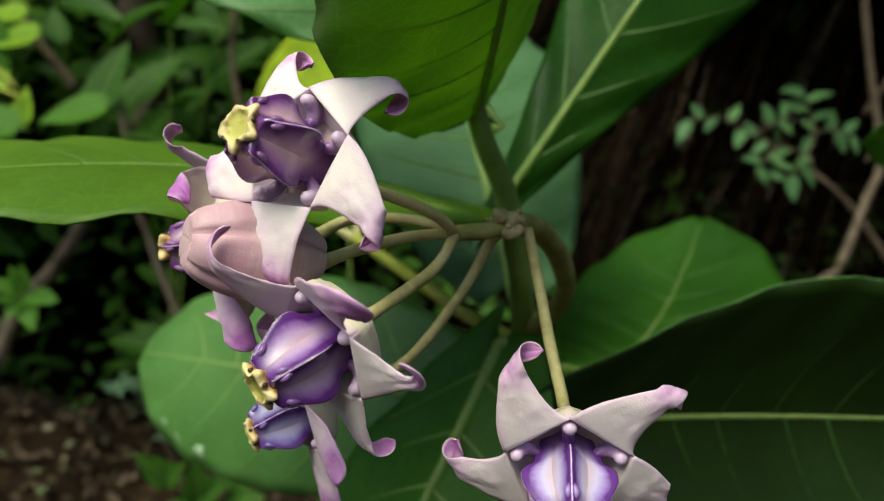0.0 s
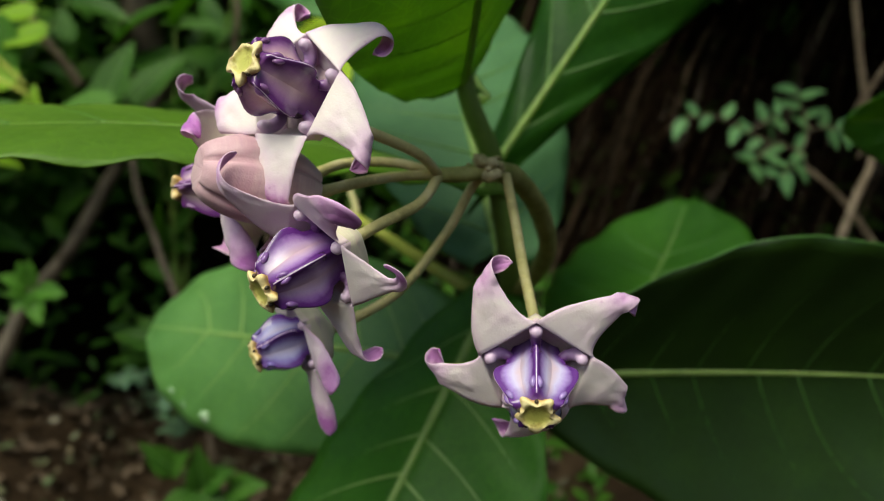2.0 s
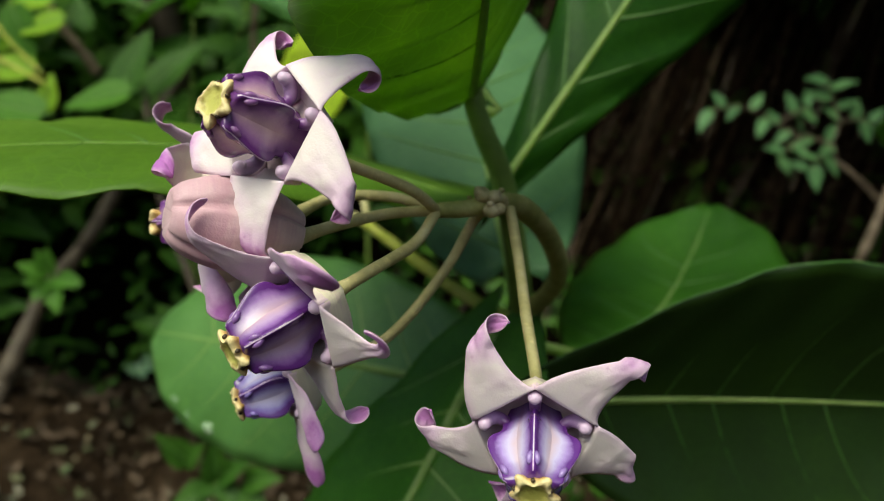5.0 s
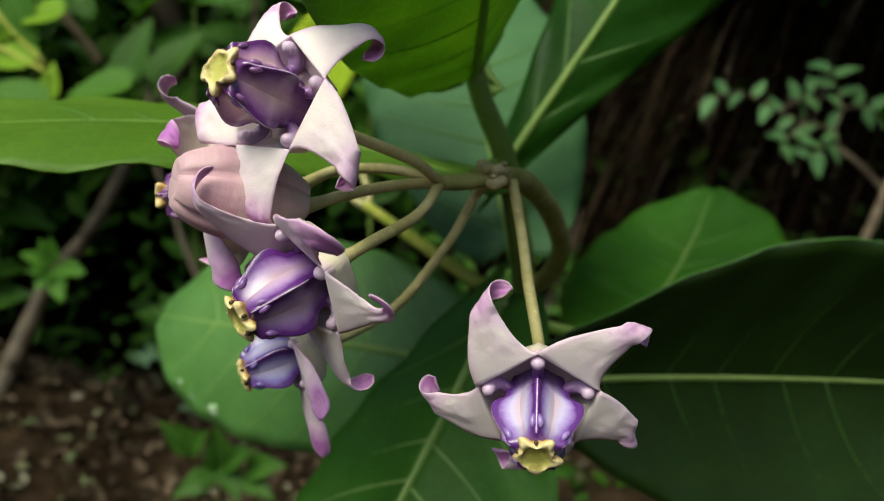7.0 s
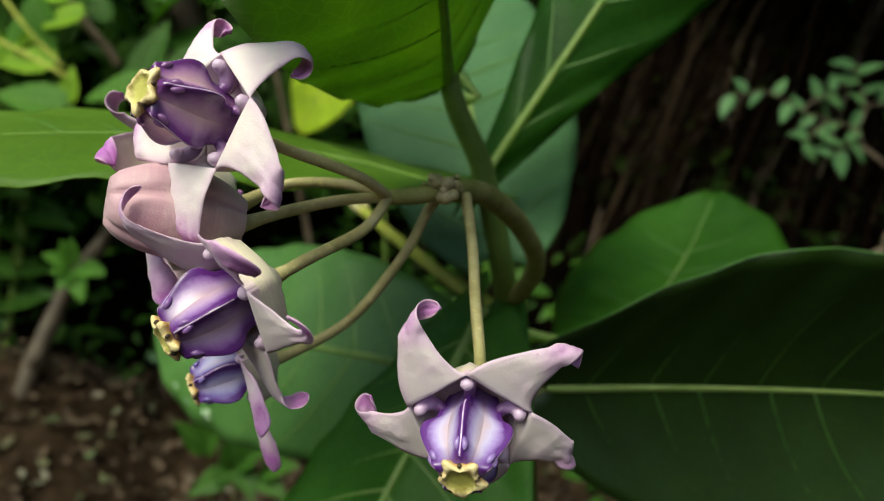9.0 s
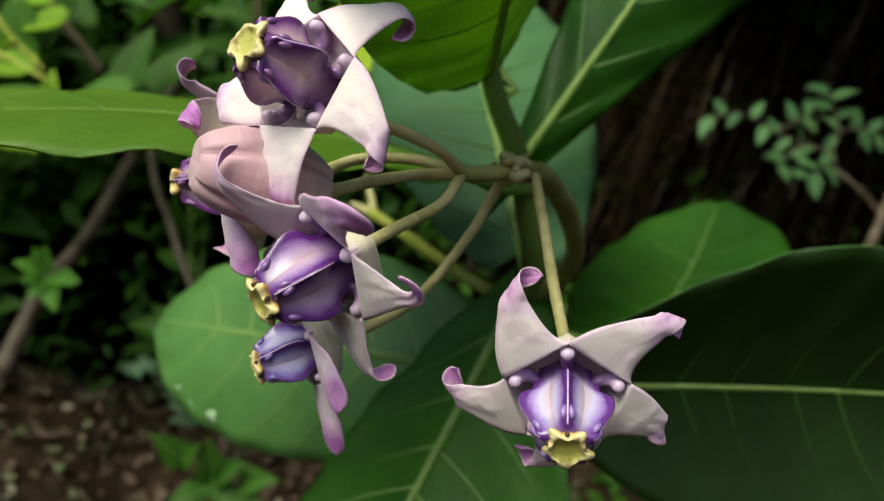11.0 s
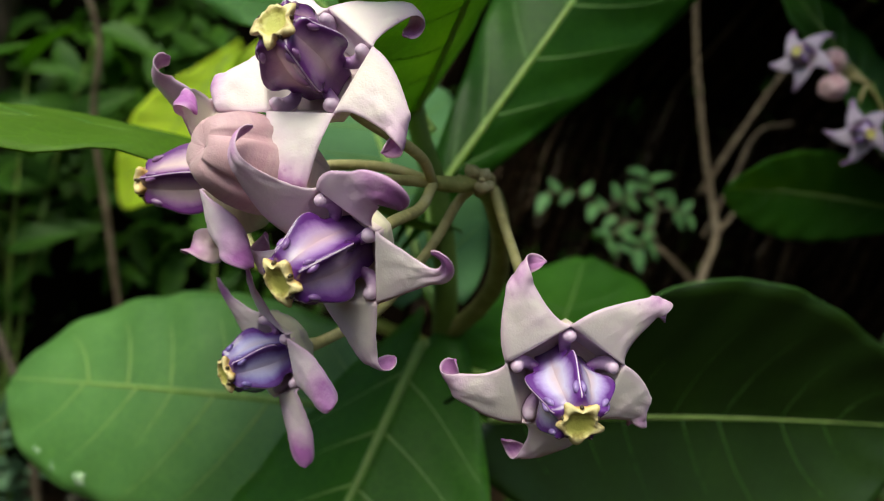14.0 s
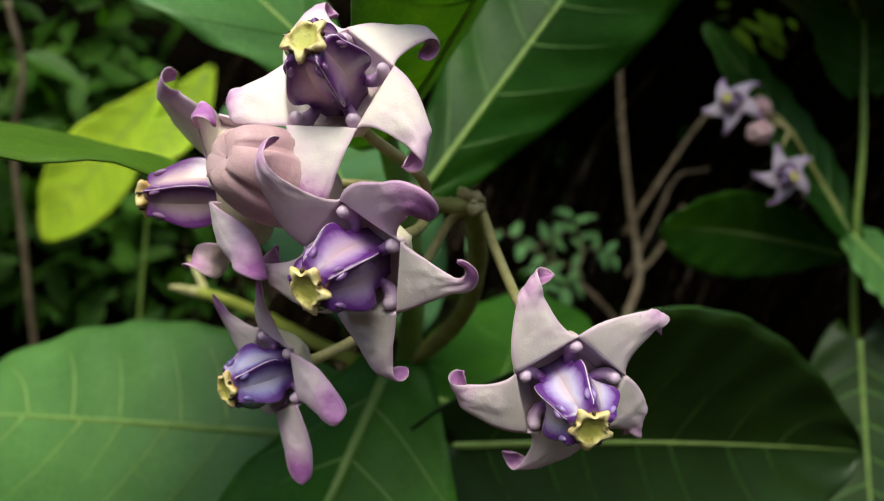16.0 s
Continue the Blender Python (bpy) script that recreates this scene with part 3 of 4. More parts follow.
def flower_frame(centre, axis, sinus):
    z = Vector(axis).normalized()
    x = Vector(sinus) - Vector(centre)
    x = (x - z * x.dot(z)).normalized()
    y = z.cross(x)
    return Matrix.Translation(centre) @ Matrix((x, y, z)).transposed().to_4x4()


def flower(parent, m, petals, label, seed=0, size=1.0, lobe=VIOLET_LOBE_MESH, crown=(1.0, 1.0, 1.0)):
    body = new("flower", COROLLA_MESH)
    body.parent = parent
    body.matrix_parent_inverse = Matrix.Translation(-Vector(parent.location))
    body.matrix_basis = m @ Matrix.Scale(size, 4)
    tagged(body, label)
    slim = Matrix.Diagonal((*crown, 1.0))
    for k in range(5):
        turn = Matrix.Rotation(radians(72 * k), 4, "Z")
        spec = petals[k] if k < len(petals) else {}
        if spec is not None:
            part("petal", petal_mesh(spec, seed * 7.3 + k), body, "", turn @ Matrix.Rotation(radians(36), 4, "Z"))
        part("corona_lobe", lobe, body, "glossy purple fin with a pale rim" if k == 0 else "", slim @ turn)
    part("stigma", STIGMA_MESH, body, "waxy yellow star-shaped head", slim @ Matrix.Rotation(radians(36), 4, "Z"))
    part("pollen_gland", GLAND_MESH, body, "tiny black glands round the head", slim)
    return body


def bud(parent, tip, base, half, label, name="bud"):
    """A closed bud with five folded seams meeting at a flattened tip."""
    t, b = Vector(tip), Vector(base)
    z = t - b
    length = z.length
    z.normalize()
    x = z.orthogonal().normalized()
    y = z.cross(x)
    seg, ring = 60, 26
    verts, faces, uvs = [], [], []
    for i in range(ring + 1):
        u = i / ring
        r = half * (math.sin(math.pi * min(1, 0.10 + 0.78 * u)) ** 0.62) * (1 if u < 0.9 else math.sqrt(max(0, 1 - ((u - 0.9) / 0.1) ** 2)) * 0.9 + 0.1)
        if i == ring:
            r = 0.0002
        zz = length * (u if u < 0.93 else 0.93 + 0.05 * math.sin((u - 0.93) / 0.07 * math.pi))
        for j in range(seg):
            a = 2 * math.pi * j / seg
            q = a + 0.15 * u * u
            seam = abs(math.sin(2.5 * q))
            deep = 0.18 + 0.20 * u * u
            rr = r * (1 - deep + deep * min(1, seam * 1.8) ** 0.45 - 0.03 * max(0, 1 - abs(seam - 0.75) * 9) + 0.015 * noise.noise(Vector((u * 6, math.cos(a) * 2, math.sin(a) * 2))))
            verts.append(b + z * zz + (x * math.cos(a) + y * math.sin(a)) * rr)
            uvs.append((0.5 + 0.5 * max(0.0, 1 - 2.2 * seam), 0.2 + 0.6 * u))
    for i in range(ring):
        for j in range(seg):
            a, c1 = i * seg + j, i * seg + (j + 1) % seg
            faces.append((a, c1, c1 + seg, a + seg))
    return part(name, make_mesh(name, verts, faces, BUD, uvs), parent, label)


# ---- ground and bank ----
def ground_height(x, y):
    rise = 0.10 * max(0.0, min(1.0, (y - 0.5) / 0.6)) + 0.05 * max(0.0, -x - 0.2) * max(0.0, min(1.0, y))
    rise += 0.25 * max(0.0, y - 1.5) if y > 1.5 else 0.0
    rise += 0.14 * math.exp(-((x + 0.54) / 0.18) ** 2 - ((y - 0.84) / 0.13) ** 2)
    near = math.exp(-(x * x + y * y) / 9.0)
    return min(rise, 3.0) + near * (0.05 * noise.noise(Vector((x * 3, y * 3, 0))) + 0.022 * noise.noise(Vector((x * 14, y * 14, 3)))
                                    + 0.010 * noise.noise(Vector((x * 45, y * 45, 7))))


def spread(k, count, reach):
    a = -1 + 2 * k / count
    return math.copysign(abs(a) ** 3.2, a) * reach


def build_ground():
    count = 150
    verts = [(spread(i, count, 60) - 0.35, spread(j, count, 60) + 0.85, 0) for j in range(count + 1) for i in range(count + 1)]
    verts = [(x, y, ground_height(x, y)) for x, y, _ in verts]
    row = count + 1
    faces = [(j * row + i, j * row + i + 1, (j + 1) * row + i + 1, (j + 1) * row + i) for j in range(count) for i in range(count)]
    ob = new("ground", make_mesh("ground", verts, faces, SOIL))
    return tagged(ob, "bare brown crumbly soil with small clods", "ground", kind="structure")


build_ground()


def bank_front(x, z):
    """Where the face of the bank stands, as y: hollow below; the unseen overhang above is added to block light."""
    hollow = 1.22 + 0.10 * math.sin(1.3 * x + 0.6) - 2.0 * min(0.62, max(0.0, z - 0.68)) * max(0.0, min(1.0, (x - 0.14) / 0.22)) * max(0.0, min(1.0, (1.15 - x) / 0.35)) - 0.10 * max(0.0, 0.25 - z)
    left = 0.16 * max(0.0, -x - 0.1) + 1.3 * max(0.0, x - 0.85)
    return hollow - left + 0.05 * noise.noise(Vector((x * 4, z * 4, 1.0))) + 0.02 * noise.noise(Vector((x * 15, z * 15, 5.0)))


def build_bank():
    verts, faces = [], []
    nx, nz = 130, 60
    for k in range(nz + 1):
        z = -0.05 + 1.75 * k / nz
        for i in range(nx + 1):
            x = -2.4 + 5.2 * i / nx
            verts.append((x, bank_front(x, z), z))
    for i in range(nx + 1):
        x = -2.4 + 5.2 * i / nx
        verts.append((x, 4.0, 1.75))
    for i in range(nx + 1):
        x = -2.4 + 5.2 * i / nx
        verts.append((x, 4.0, -0.05))
    row = nx + 1
    for k in range(nz + 2):
        for i in range(nx):
            a = k * row + i
            faces.append((a, a + 1, a + row + 1, a + row))
    return tagged(new("earth_bank", make_mesh("earth_bank", verts, faces, BANK)), "dark earth bank with a hollow foot and an added shading overhang", "bank", kind="structure")


build_bank()


def build_roots():
    rnd = random.Random(5)
    verts, faces = [], []
    for k in range(2600):
        x = rnd.uniform(0.0, 1.55)
        z = rnd.uniform(0.55, 1.0)
        drop = rnd.uniform(0.18, 0.55)
        lean = rnd.uniform(-0.52, -0.18) * drop
        off = rnd.uniform(0.015, 0.10)
        r = rnd.choice((0.0006, 0.0008, 0.0010, 0.0012, 0.0016, 0.0026))
        pts = []
        for i in range(6):
            u = i / 5
            zz = z - drop * u
            xx = x + lean * u + 0.012 * noise.noise(Vector((k * 1.7, u * 2.5, 0)))
            pts.append(Vector((xx, bank_front(xx, zz) - off - 0.03 * u + 0.012 * noise.noise(Vector((k * 2.3, u * 3, 4))), zz)))
        v, f, u_ = tube_data(pts, [r * (1 - 0.6 * i / 5) for i in range(6)], 3)
        n0 = len(verts)
        verts += v
        faces += [tuple(i + n0 for i in q) for q in f[:-2]]
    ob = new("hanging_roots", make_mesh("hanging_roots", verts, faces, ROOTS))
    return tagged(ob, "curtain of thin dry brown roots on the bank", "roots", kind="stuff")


build_roots()


def build_woods():
    """Unseen woods, added round the place to block low sky light: a bumpy mass of foliage with an uneven crown, clad in
    leaf clumps.
    """
    rnd_ = random.Random(17)
    verts, faces = [], []
    na, nz = 120, 14
    def skin(a, u):
        reach = 8.2 + 0.9 * noise.noise(Vector((a * 2.2, 0, 3))) + 0.35 * noise.noise(Vector((a * 9, u * 5, 1)))
        top = 2.7 + 1.0 * noise.noise(Vector((a * 3.1, 5, 0))) + 0.5 * noise.noise(Vector((a * 11, 9, 0)))
        return Vector((math.cos(a) * (reach + 1.2 * u * u), math.sin(a) * (reach + 1.2 * u * u), -0.1 + top * u))
    first, last_ = math.pi * 0.93, math.pi * 2.07
    for k in range(nz + 1):
        for i in range(na + 1):
            verts.append(skin(first + (last_ - first) * i / na, k / nz))
    row = na + 1
    faces += [(k * row + i, k * row + i + 1, (k + 1) * row + i + 1, (k + 1) * row + i) for k in range(nz) for i in range(na)]
    shape = [(0, 0, 0), (0.22, 0.4, 0.05), (0, 1, -0.1), (-0.22, 0.4, 0.05)]
    for k in range(7000):
        q = skin(rnd_.uniform(first, last_), rnd_.uniform(0.02, 1.02))
        q *= 1 - rnd_.uniform(0.0, 0.06)
        inward = Vector((-q.x, -q.y, 0)).normalized()
        m = aim(q, (rnd_.uniform(-1, 1), rnd_.uniform(-1, 1), rnd_.uniform(-1, 0.3)), inward + Vector((rnd_.uniform(-0.6, 0.6), rnd_.uniform(-0.6, 0.6), rnd_.uniform(0, 0.8))), rnd_.uniform(0.14, 0.34))
        n0 = len(verts)
        verts += [m @ Vector(w) for w in shape]
        faces.append((n0, n0 + 1, n0 + 2, n0 + 3))
    return tagged(new("far_woods", make_mesh("far_woods", verts, faces, WILD_LEAF)), "dark green woods added out of view to block low sky light", "woods", kind="stuff")


# ---- the flowering shrub ----
shrub = thing("crown_flower_shrub", (0.045, 0.285, 0.02), "green crown flower shrub with broad leaves and lilac flowers", "shrub")
NODE = Vector((0.026, 0.250, 0.402))
tube("stem", [(0.045, 0.285, 0.0), (0.040, 0.278, 0.2), (0.030, 0.256, 0.38), NODE, (0.0235, 0.236, 0.420), (0.0180, 0.226, 0.446), (0.0095, 0.219, 0.468), (0.004, 0.222, 0.51), (0.002, 0.235, 0.56)],
     0.0048, 0.0024, STEM, shrub, "smooth green upright stem", 48, 14, 0.06)
tube("peduncle", [(0.027, 0.249, 0.403), (0.0320, 0.236, 0.410), (0.0335, 0.215, 0.420), (0.0280, 0.190, 0.432), (0.0200, 0.169, 0.4400), (0.0130, 0.1545, 0.4416)], 0.0029, 0.0024, PEDUNCLE, shrub,
     "downy olive stalk of the umbel", 26, 10, 0.08)

# the umbel's knobby head
pieces = []
rnd = random.Random(3)
for k in range(30):
    big = k < 12
    q = Vector((0.0122, 0.1518, 0.4417)) + Vector((rnd.uniform(-1.2, 1.2), rnd.uniform(-1, 1), rnd.uniform(-0.7, 0.9))) * (0.0021 if big else 0.0031)
    r = rnd.uniform(0.0014, 0.0019) if big else rnd.uniform(0.0005, 0.0009)
    v, f = ball_data(q, (r, r, r * 0.8), None, 12, 9)
    pieces.append((v, f, None, 0))
v, f, u, s = joined(pieces)
part("umbel_head", make_mesh("umbel_head", v, f, SCAR, u), shrub, "scarred knobby head of the umbel")

FORK = (0.0025, 0.1470, 0.4404)
tube("umbel_arm", [(0.0125, 0.1520, 0.4416), (0.0075, 0.1495, 0.4406), FORK], 0.0019, 0.0015, PEDUNCLE, shrub, "", 10, 9, 0.1)

# flowers: centre of the cup, axis, one notch between petals
FA = flower_frame((-0.0218, 0.1178, 0.4542), (-0.510, -0.810, 0.290), (-0.0129, 0.1132, 0.4565))
FC = flower_frame((-0.0177, 0.1151, 0.4259), (-0.700, -0.590, -0.390), (-0.0200, 0.1133, 0.4352))
FE = flower_frame((0.0189, 0.1164, 0.4068), (-0.090, -0.905, -0.420), (0.0184, 0.1117, 0.4164))
FD = flower_frame((-0.0262, 0.1447, 0.4070), (-0.876, -0.401, -0.268), (-0.0241, 0.1364, 0.4123)) @ Matrix.Scale(0.87, 4)
FB = flower_frame((-0.0364, 0.1427, 0.4386), (-0.955, 0.280, -0.060), (-0.0392, 0.1332, 0.4396)) @ Matrix.Scale(1.25, 4)

flower(shrub, FA, [dict(L=16.9, W=6.0, e0=-16, e1=-17, lean=-27, roll=245, beta=-14, tip=0.38, late=0.52, hook=1.15), dict(L=15, e0=4, e1=-42, lean=-31, roll=250, beta=-27), dict(L=14.5, e0=10, e1=-30, lean=-8, roll=150, beta=-14, tip=0.66, hook=1.0),
                   dict(L=14.6, e0=7, e1=-52, lean=-4, roll=100, beta=0, tip=0.62, camber=0.20, hook=1.0, late=0.66, inner=0.02, trim=0.02), dict(L=16.5, e0=-3, e1=-38, lean=-34, roll=255, beta=-38, tip=0.42)],
       "open white and lilac flower with purple crown", 1, lobe=LOBE_MESH)
flower(shrub, FC, [dict(L=18.8, e0=45, e1=-15, lean=-35, roll=169, beta=-29, tip=0.30), dict(L=17.5, e0=14, e1=-31, lean=-45, roll=255, beta=-31), dict(L=16, e0=10, e1=-30, lean=4, roll=140, beta=24, tip=0.42, hook=1.0),
                   dict(L=14.5, e0=-9, e1=-16, lean=8, roll=-60, beta=10, curl=170, tip=0.24, hook=1.2), dict(L=14.5, e0=24, e1=-17, lean=-55, roll=50, beta=-10, curl=-140, tip=0.56, late=0.52, hook=1.05, lilac=True)],
       "open lilac flower with purple crown facing down", 2, lobe=MAUVE_LOBE_MESH)
flower(shrub, FD, [dict(L=21, e0=30, e1=-10, lean=-32, roll=20, beta=-49, tip=0.3, hook=1.0), dict(L=15.5, e0=23, e1=-17, lean=-26, roll=20, beta=-48, hook=1.0), dict(), dict(L=16.2, e0=9, e1=-17, lean=-13, roll=5, twist=-40, tip=0.80, hook=1.0, W=5.0, camber=0.5, trim=0.0, inner=0.0, lilac=True),
                   dict(L=17.1, e0=7, e1=-12, lean=-32, roll=10, twist=-40, tip=0.80, hook=1.0, W=5.0, camber=0.5, trim=0.0, inner=0.0, lilac=True)], "half open lilac flower with blue-violet crown", 3, lobe=BLUE_LOBE_MESH)
flower(shrub, FE, [dict(L=16.8, e0=-2, e1=-32, lean=-28, roll=235, beta=-42, tip=0.40, hook=1.2), dict(L=15.8, e0=-3, e1=-34, lean=-30, roll=215, beta=-36, tip=0.46, hook=1.0), dict(L=15.3, e0=-5, e1=-31, lean=-42, roll=224, beta=-42),
                   dict(L=14.2, e0=-1, e1=-30, lean=-26, roll=235, beta=-44, tip=0.50, late=0.54), dict(L=17.9, e0=1, e1=-31, lean=-36, roll=245, beta=-36)], "open pale lilac flower with violet crown", 4)
flower(shrub, FB, [dict(L=13.6, e0=8, e1=-20, lean=-40, roll=185, hook=1.0, lilac=True), dict(L=18.0, W=8.1, e0=71, e1=-15, lean=-77, late=0.65, roll=181, beta=-28, tip=0.38, hook=0.9), dict(L=7.0, W=4.0), dict(L=6.9, e0=43, e1=59, lean=71, roll=-45, twist=157, tip=0.80, hook=1.0, W=3.2, camber=0.5, trim=0.0, inner=0.0, lilac=True),
                   dict(L=14.6, e0=-22, e1=-41, lean=-12, roll=100, twist=-57, tip=1.35, hook=1.0, W=2.2, camber=0.5, trim=0.0, inner=0.0, lilac=True)], "lilac flower seen from the side behind the bud", 5, lobe=PINK_LOBE_MESH, crown=(0.74, 0.74, 1.05))
bud(shrub, (-0.0384, 0.1178, 0.4413), (-0.0200, 0.1284, 0.4372), 0.0077, "closed dusky pink bud with folded seams")


def stalk(points, r=0.00106, label="downy flower stalk"):
    return tube("pedicel", points, r, r * 1.0, PEDICEL, shrub, label, 24, 9, 0.10, 0.45)


def behind(m, d=0.0070):
    return m @ Vector((0, 0, -d))


stalk([FORK, (-0.002, 0.1385, 0.4445), behind(FA, 0.016), behind(FA)])
stalk([FORK, (-0.006, 0.1420, 0.4400), (-0.014, 0.1340, 0.4385), (-0.0205, 0.1275, 0.4365)])
stalk([FORK, (-0.006, 0.1475, 0.4428), (-0.017, 0.1475, 0.4428), behind(FB, 0.0105)])
stalk([FORK, (-0.0010, 0.1390, 0.4350), behind(FC, 0.014), behind(FC)])
stalk([(0.0118, 0.1535, 0.4405), (0.0092, 0.1555, 0.4375), (0.0042, 0.1560, 0.4285), (-0.0060, 0.1525, 0.4160), behind(FD, 0.012), behind(FD)])
stalk([(0.0166, 0.1550, 0.4406), (0.0180, 0.1497, 0.4320), (0.0190, 0.1402, 0.4222), behind(FE, 0.014), behind(FE)])

# leaves of the shrub
big_leaf(shrub, (0.0104, 0.2410, 0.4377), (-0.1368, 0.1456, 0.4449), (-0.5221, 0.8224, 0.2260), 0.0413, 0.0125, 7.0, 0.10, 0.88, 0.55, mats=[LEAF_SIDE, LEAF_SIDE], seed=1, rib=0.0008, root=(0.020, 0.240, 0.436), label="long leaf seen nearly edge on")
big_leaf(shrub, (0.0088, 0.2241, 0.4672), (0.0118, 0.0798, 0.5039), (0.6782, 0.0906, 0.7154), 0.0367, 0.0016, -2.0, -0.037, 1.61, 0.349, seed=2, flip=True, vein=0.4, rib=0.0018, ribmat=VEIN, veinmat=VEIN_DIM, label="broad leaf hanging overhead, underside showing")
big_leaf(shrub, (0.0206, 0.2554, 0.4453), (0.1250, 0.2372, 0.6063), (0.8552, -0.2348, -0.5774), 0.0366, -0.0048, -11.9, 0.107, 1.996, 0.441, seed=3, root=(0.0205, 0.240, 0.428),  label="upright folded leaf with a pale midrib")
big_leaf(shrub, (0.0223, 0.2603, 0.4159), (-0.0018, 0.3837, 0.5276), (0.9529, 0.2738, 0.2931), 0.0445, 0.0052, 1.7, 0.038, 1.386, 0.292, rib=0.0019, root=(0.0240, 0.244, 0.410), mats=[LEAF_BLOOM, LEAF_BLOOM], seed=4, label="upright blue-green leaf behind the stem")
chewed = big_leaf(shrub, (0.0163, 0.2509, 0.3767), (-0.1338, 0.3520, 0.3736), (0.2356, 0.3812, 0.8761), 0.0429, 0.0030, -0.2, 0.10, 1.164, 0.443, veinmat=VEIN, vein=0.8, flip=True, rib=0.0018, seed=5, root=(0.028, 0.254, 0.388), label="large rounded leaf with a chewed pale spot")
big_leaf(shrub, (0.0175, 0.2451, 0.3992), (-0.0508, 0.1841, 0.2785), (0.7629, -0.6371, -0.1100), 0.0493, 0.0018, 21.0, 0.10, 1.02, 0.62, mats=[LEAF_UNDER, LEAF_LIT], veinmat=VEIN, vein=0.8, rib=0.0018, seed=6, root=(0.026, 0.250, 0.400), label="broad leaf hanging forward under the flowers")
big_leaf(shrub, (0.0458, 0.2603, 0.3870), (0.1263, 0.3881, 0.4313), (0.8494, -0.5272, -0.0230), 0.0476, -0.0204, 10.0, 0.10, 1.53, 0.59, seed=7, mats=[LEAF_MID, LEAF_UNDER], root=(0.028, 0.252, 0.392), label="rounded leaf behind the dark one")
big_leaf(shrub, (0.0392, 0.2370, 0.3775), (0.2038, 0.2437, 0.3721), (0.0389, -0.1548, 0.9872), 0.0518, 0.0062, -10.9, 0.10, 0.87, 0.81, seed=8, mats=[LEAF_UNDER, LEAF_SHADED], ribmat=VEIN, veinmat=VEIN_DIM, vein=0.65, root=(0.030, 0.254, 0.386), label="large dark green leaf with a yellowish midrib")
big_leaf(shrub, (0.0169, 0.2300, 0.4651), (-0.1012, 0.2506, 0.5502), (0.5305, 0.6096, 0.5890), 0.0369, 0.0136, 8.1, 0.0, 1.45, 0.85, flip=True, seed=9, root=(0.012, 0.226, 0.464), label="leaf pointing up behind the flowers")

# chewed pale spots on the rounded leaf
def spot(u, v, r, seed):
    place = LEAF_PLACE[5]
    centre = place(u, v)
    a, c1 = (place(u + 0.01, v) - centre).normalized(), (place(u, v - 0.01 * math.copysign(1, v)) - centre).normalized()
    out = a.cross(c1).normalized() * 0.0005
    ring = []
    for k_ in range(18):
        w_ = 2 * math.pi * k_ / 18
        ring.append(centre + (a * math.cos(w_) * 1.4 + c1 * math.sin(w_)) * r * (0.8 + 0.9 * noise.noise(Vector((math.cos(w_) * 1.6, math.sin(w_) * 1.6, seed)))))
    verts = [q + out for q in ring] + [q - out for q in ring] + [centre + out, centre - out]
    faces = [(36, k_, (k_ + 1) % 18) for k_ in range(18)] + [(37, 18 + (k_ + 1) % 18, 18 + k_) for k_ in range(18)] + [(k_, 18 + k_, 18 + (k_ + 1) % 18, (k_ + 1) % 18) for k_ in range(18)]
    return part("chewed_spot", make_mesh("chewed_spot", verts, faces, SPOT), chewed, "pale dry chewed spot")


for u, v, r, seed in ((0.790, -0.870, 0.0019, 1.0), (0.700, -0.870, 0.0027, 5.0), (0.840, -0.825, 0.0012, 9.0)):
    spot(u, v, r, seed)

# spent flower stalk
old = tube("spent_stalk", [(0.022, 0.262, 0.398), (0.004, 0.285, 0.405), (-0.022, 0.321, 0.418), (-0.040, 0.365, 0.424)], 0.0026, 0.0022, OLD_STALK, shrub, "yellow spent flower stalk", 20, 9, 0.1)
tube("dry_tip", [(-0.040, 0.365, 0.424), (-0.048, 0.385, 0.4255), (-0.054, 0.405, 0.4265)], 0.0024, 0.0012, DRY_TIP, old, "pale dry stub", 8, 8, 0.3)
tube("dry_tip", [(-0.038, 0.362, 0.424), (-0.041, 0.378, 0.431), (-0.046, 0.392, 0.440)], 0.0018, 0.0010, DRY_TIP, old, "", 8, 8, 0.3)


# ---- small wild leaves, shared shapes ----
def small_leaf_mesh(name, mat, length, width, heart=0.0, fold=18.0, droop=0.15, seed=0, point=1.0):
    nu, nv = 9, 6
    rnd_ = random.Random(seed)
    verts, faces, uvs = [], [], []
    for i in range(nu + 1):
        u = i / nu
        w = width * (math.sin(math.pi * (u * 0.97 + 0.02) ** (0.62 if heart else 0.8)) ** (0.75 if heart else 0.9)) * (1 - 0.25 * u * point)
        for j in range(nv + 1):
            v = -1 + 2 * j / nv
            x = v * w * math.cos(radians(fold))
            z = abs(v) * w * math.sin(radians(fold)) - droop * length * u * u + 0.03 * length * noise.noise(Vector((u * 3 + seed, v * 2, seed)))
            y = u * length - heart * length * abs(v) ** 1.3 * max(0, 1 - u * 3) ** 2
            verts.append((x, y, z))
            uvs.append((j / nv, u))
    row = nv + 1
    for i in range(nu):
        for j in range(nv):
            a = i * row + j
            faces.append((a, a + 1, a + row + 1, a + row))
    k = len(verts)
    path = [Vector(verts[i * row + nv // 2]) + Vector((0, 0, 0.0002)) for i in range(nu + 1)]
    path.insert(0, Vector((0, -0.18 * length, 0.02 * length)))
    v, f, u2 = tube_data(path, [0.016 * length * (1 - 0.8 * i / (nu + 1)) + 0.0001 for i in range(nu + 2)], 4)
    verts += [tuple(q) for q in v]
    uvs += u2
    slots = [0] * len(faces) + [1] * len(f)
    faces += [tuple(i + k for i in q) for q in f]
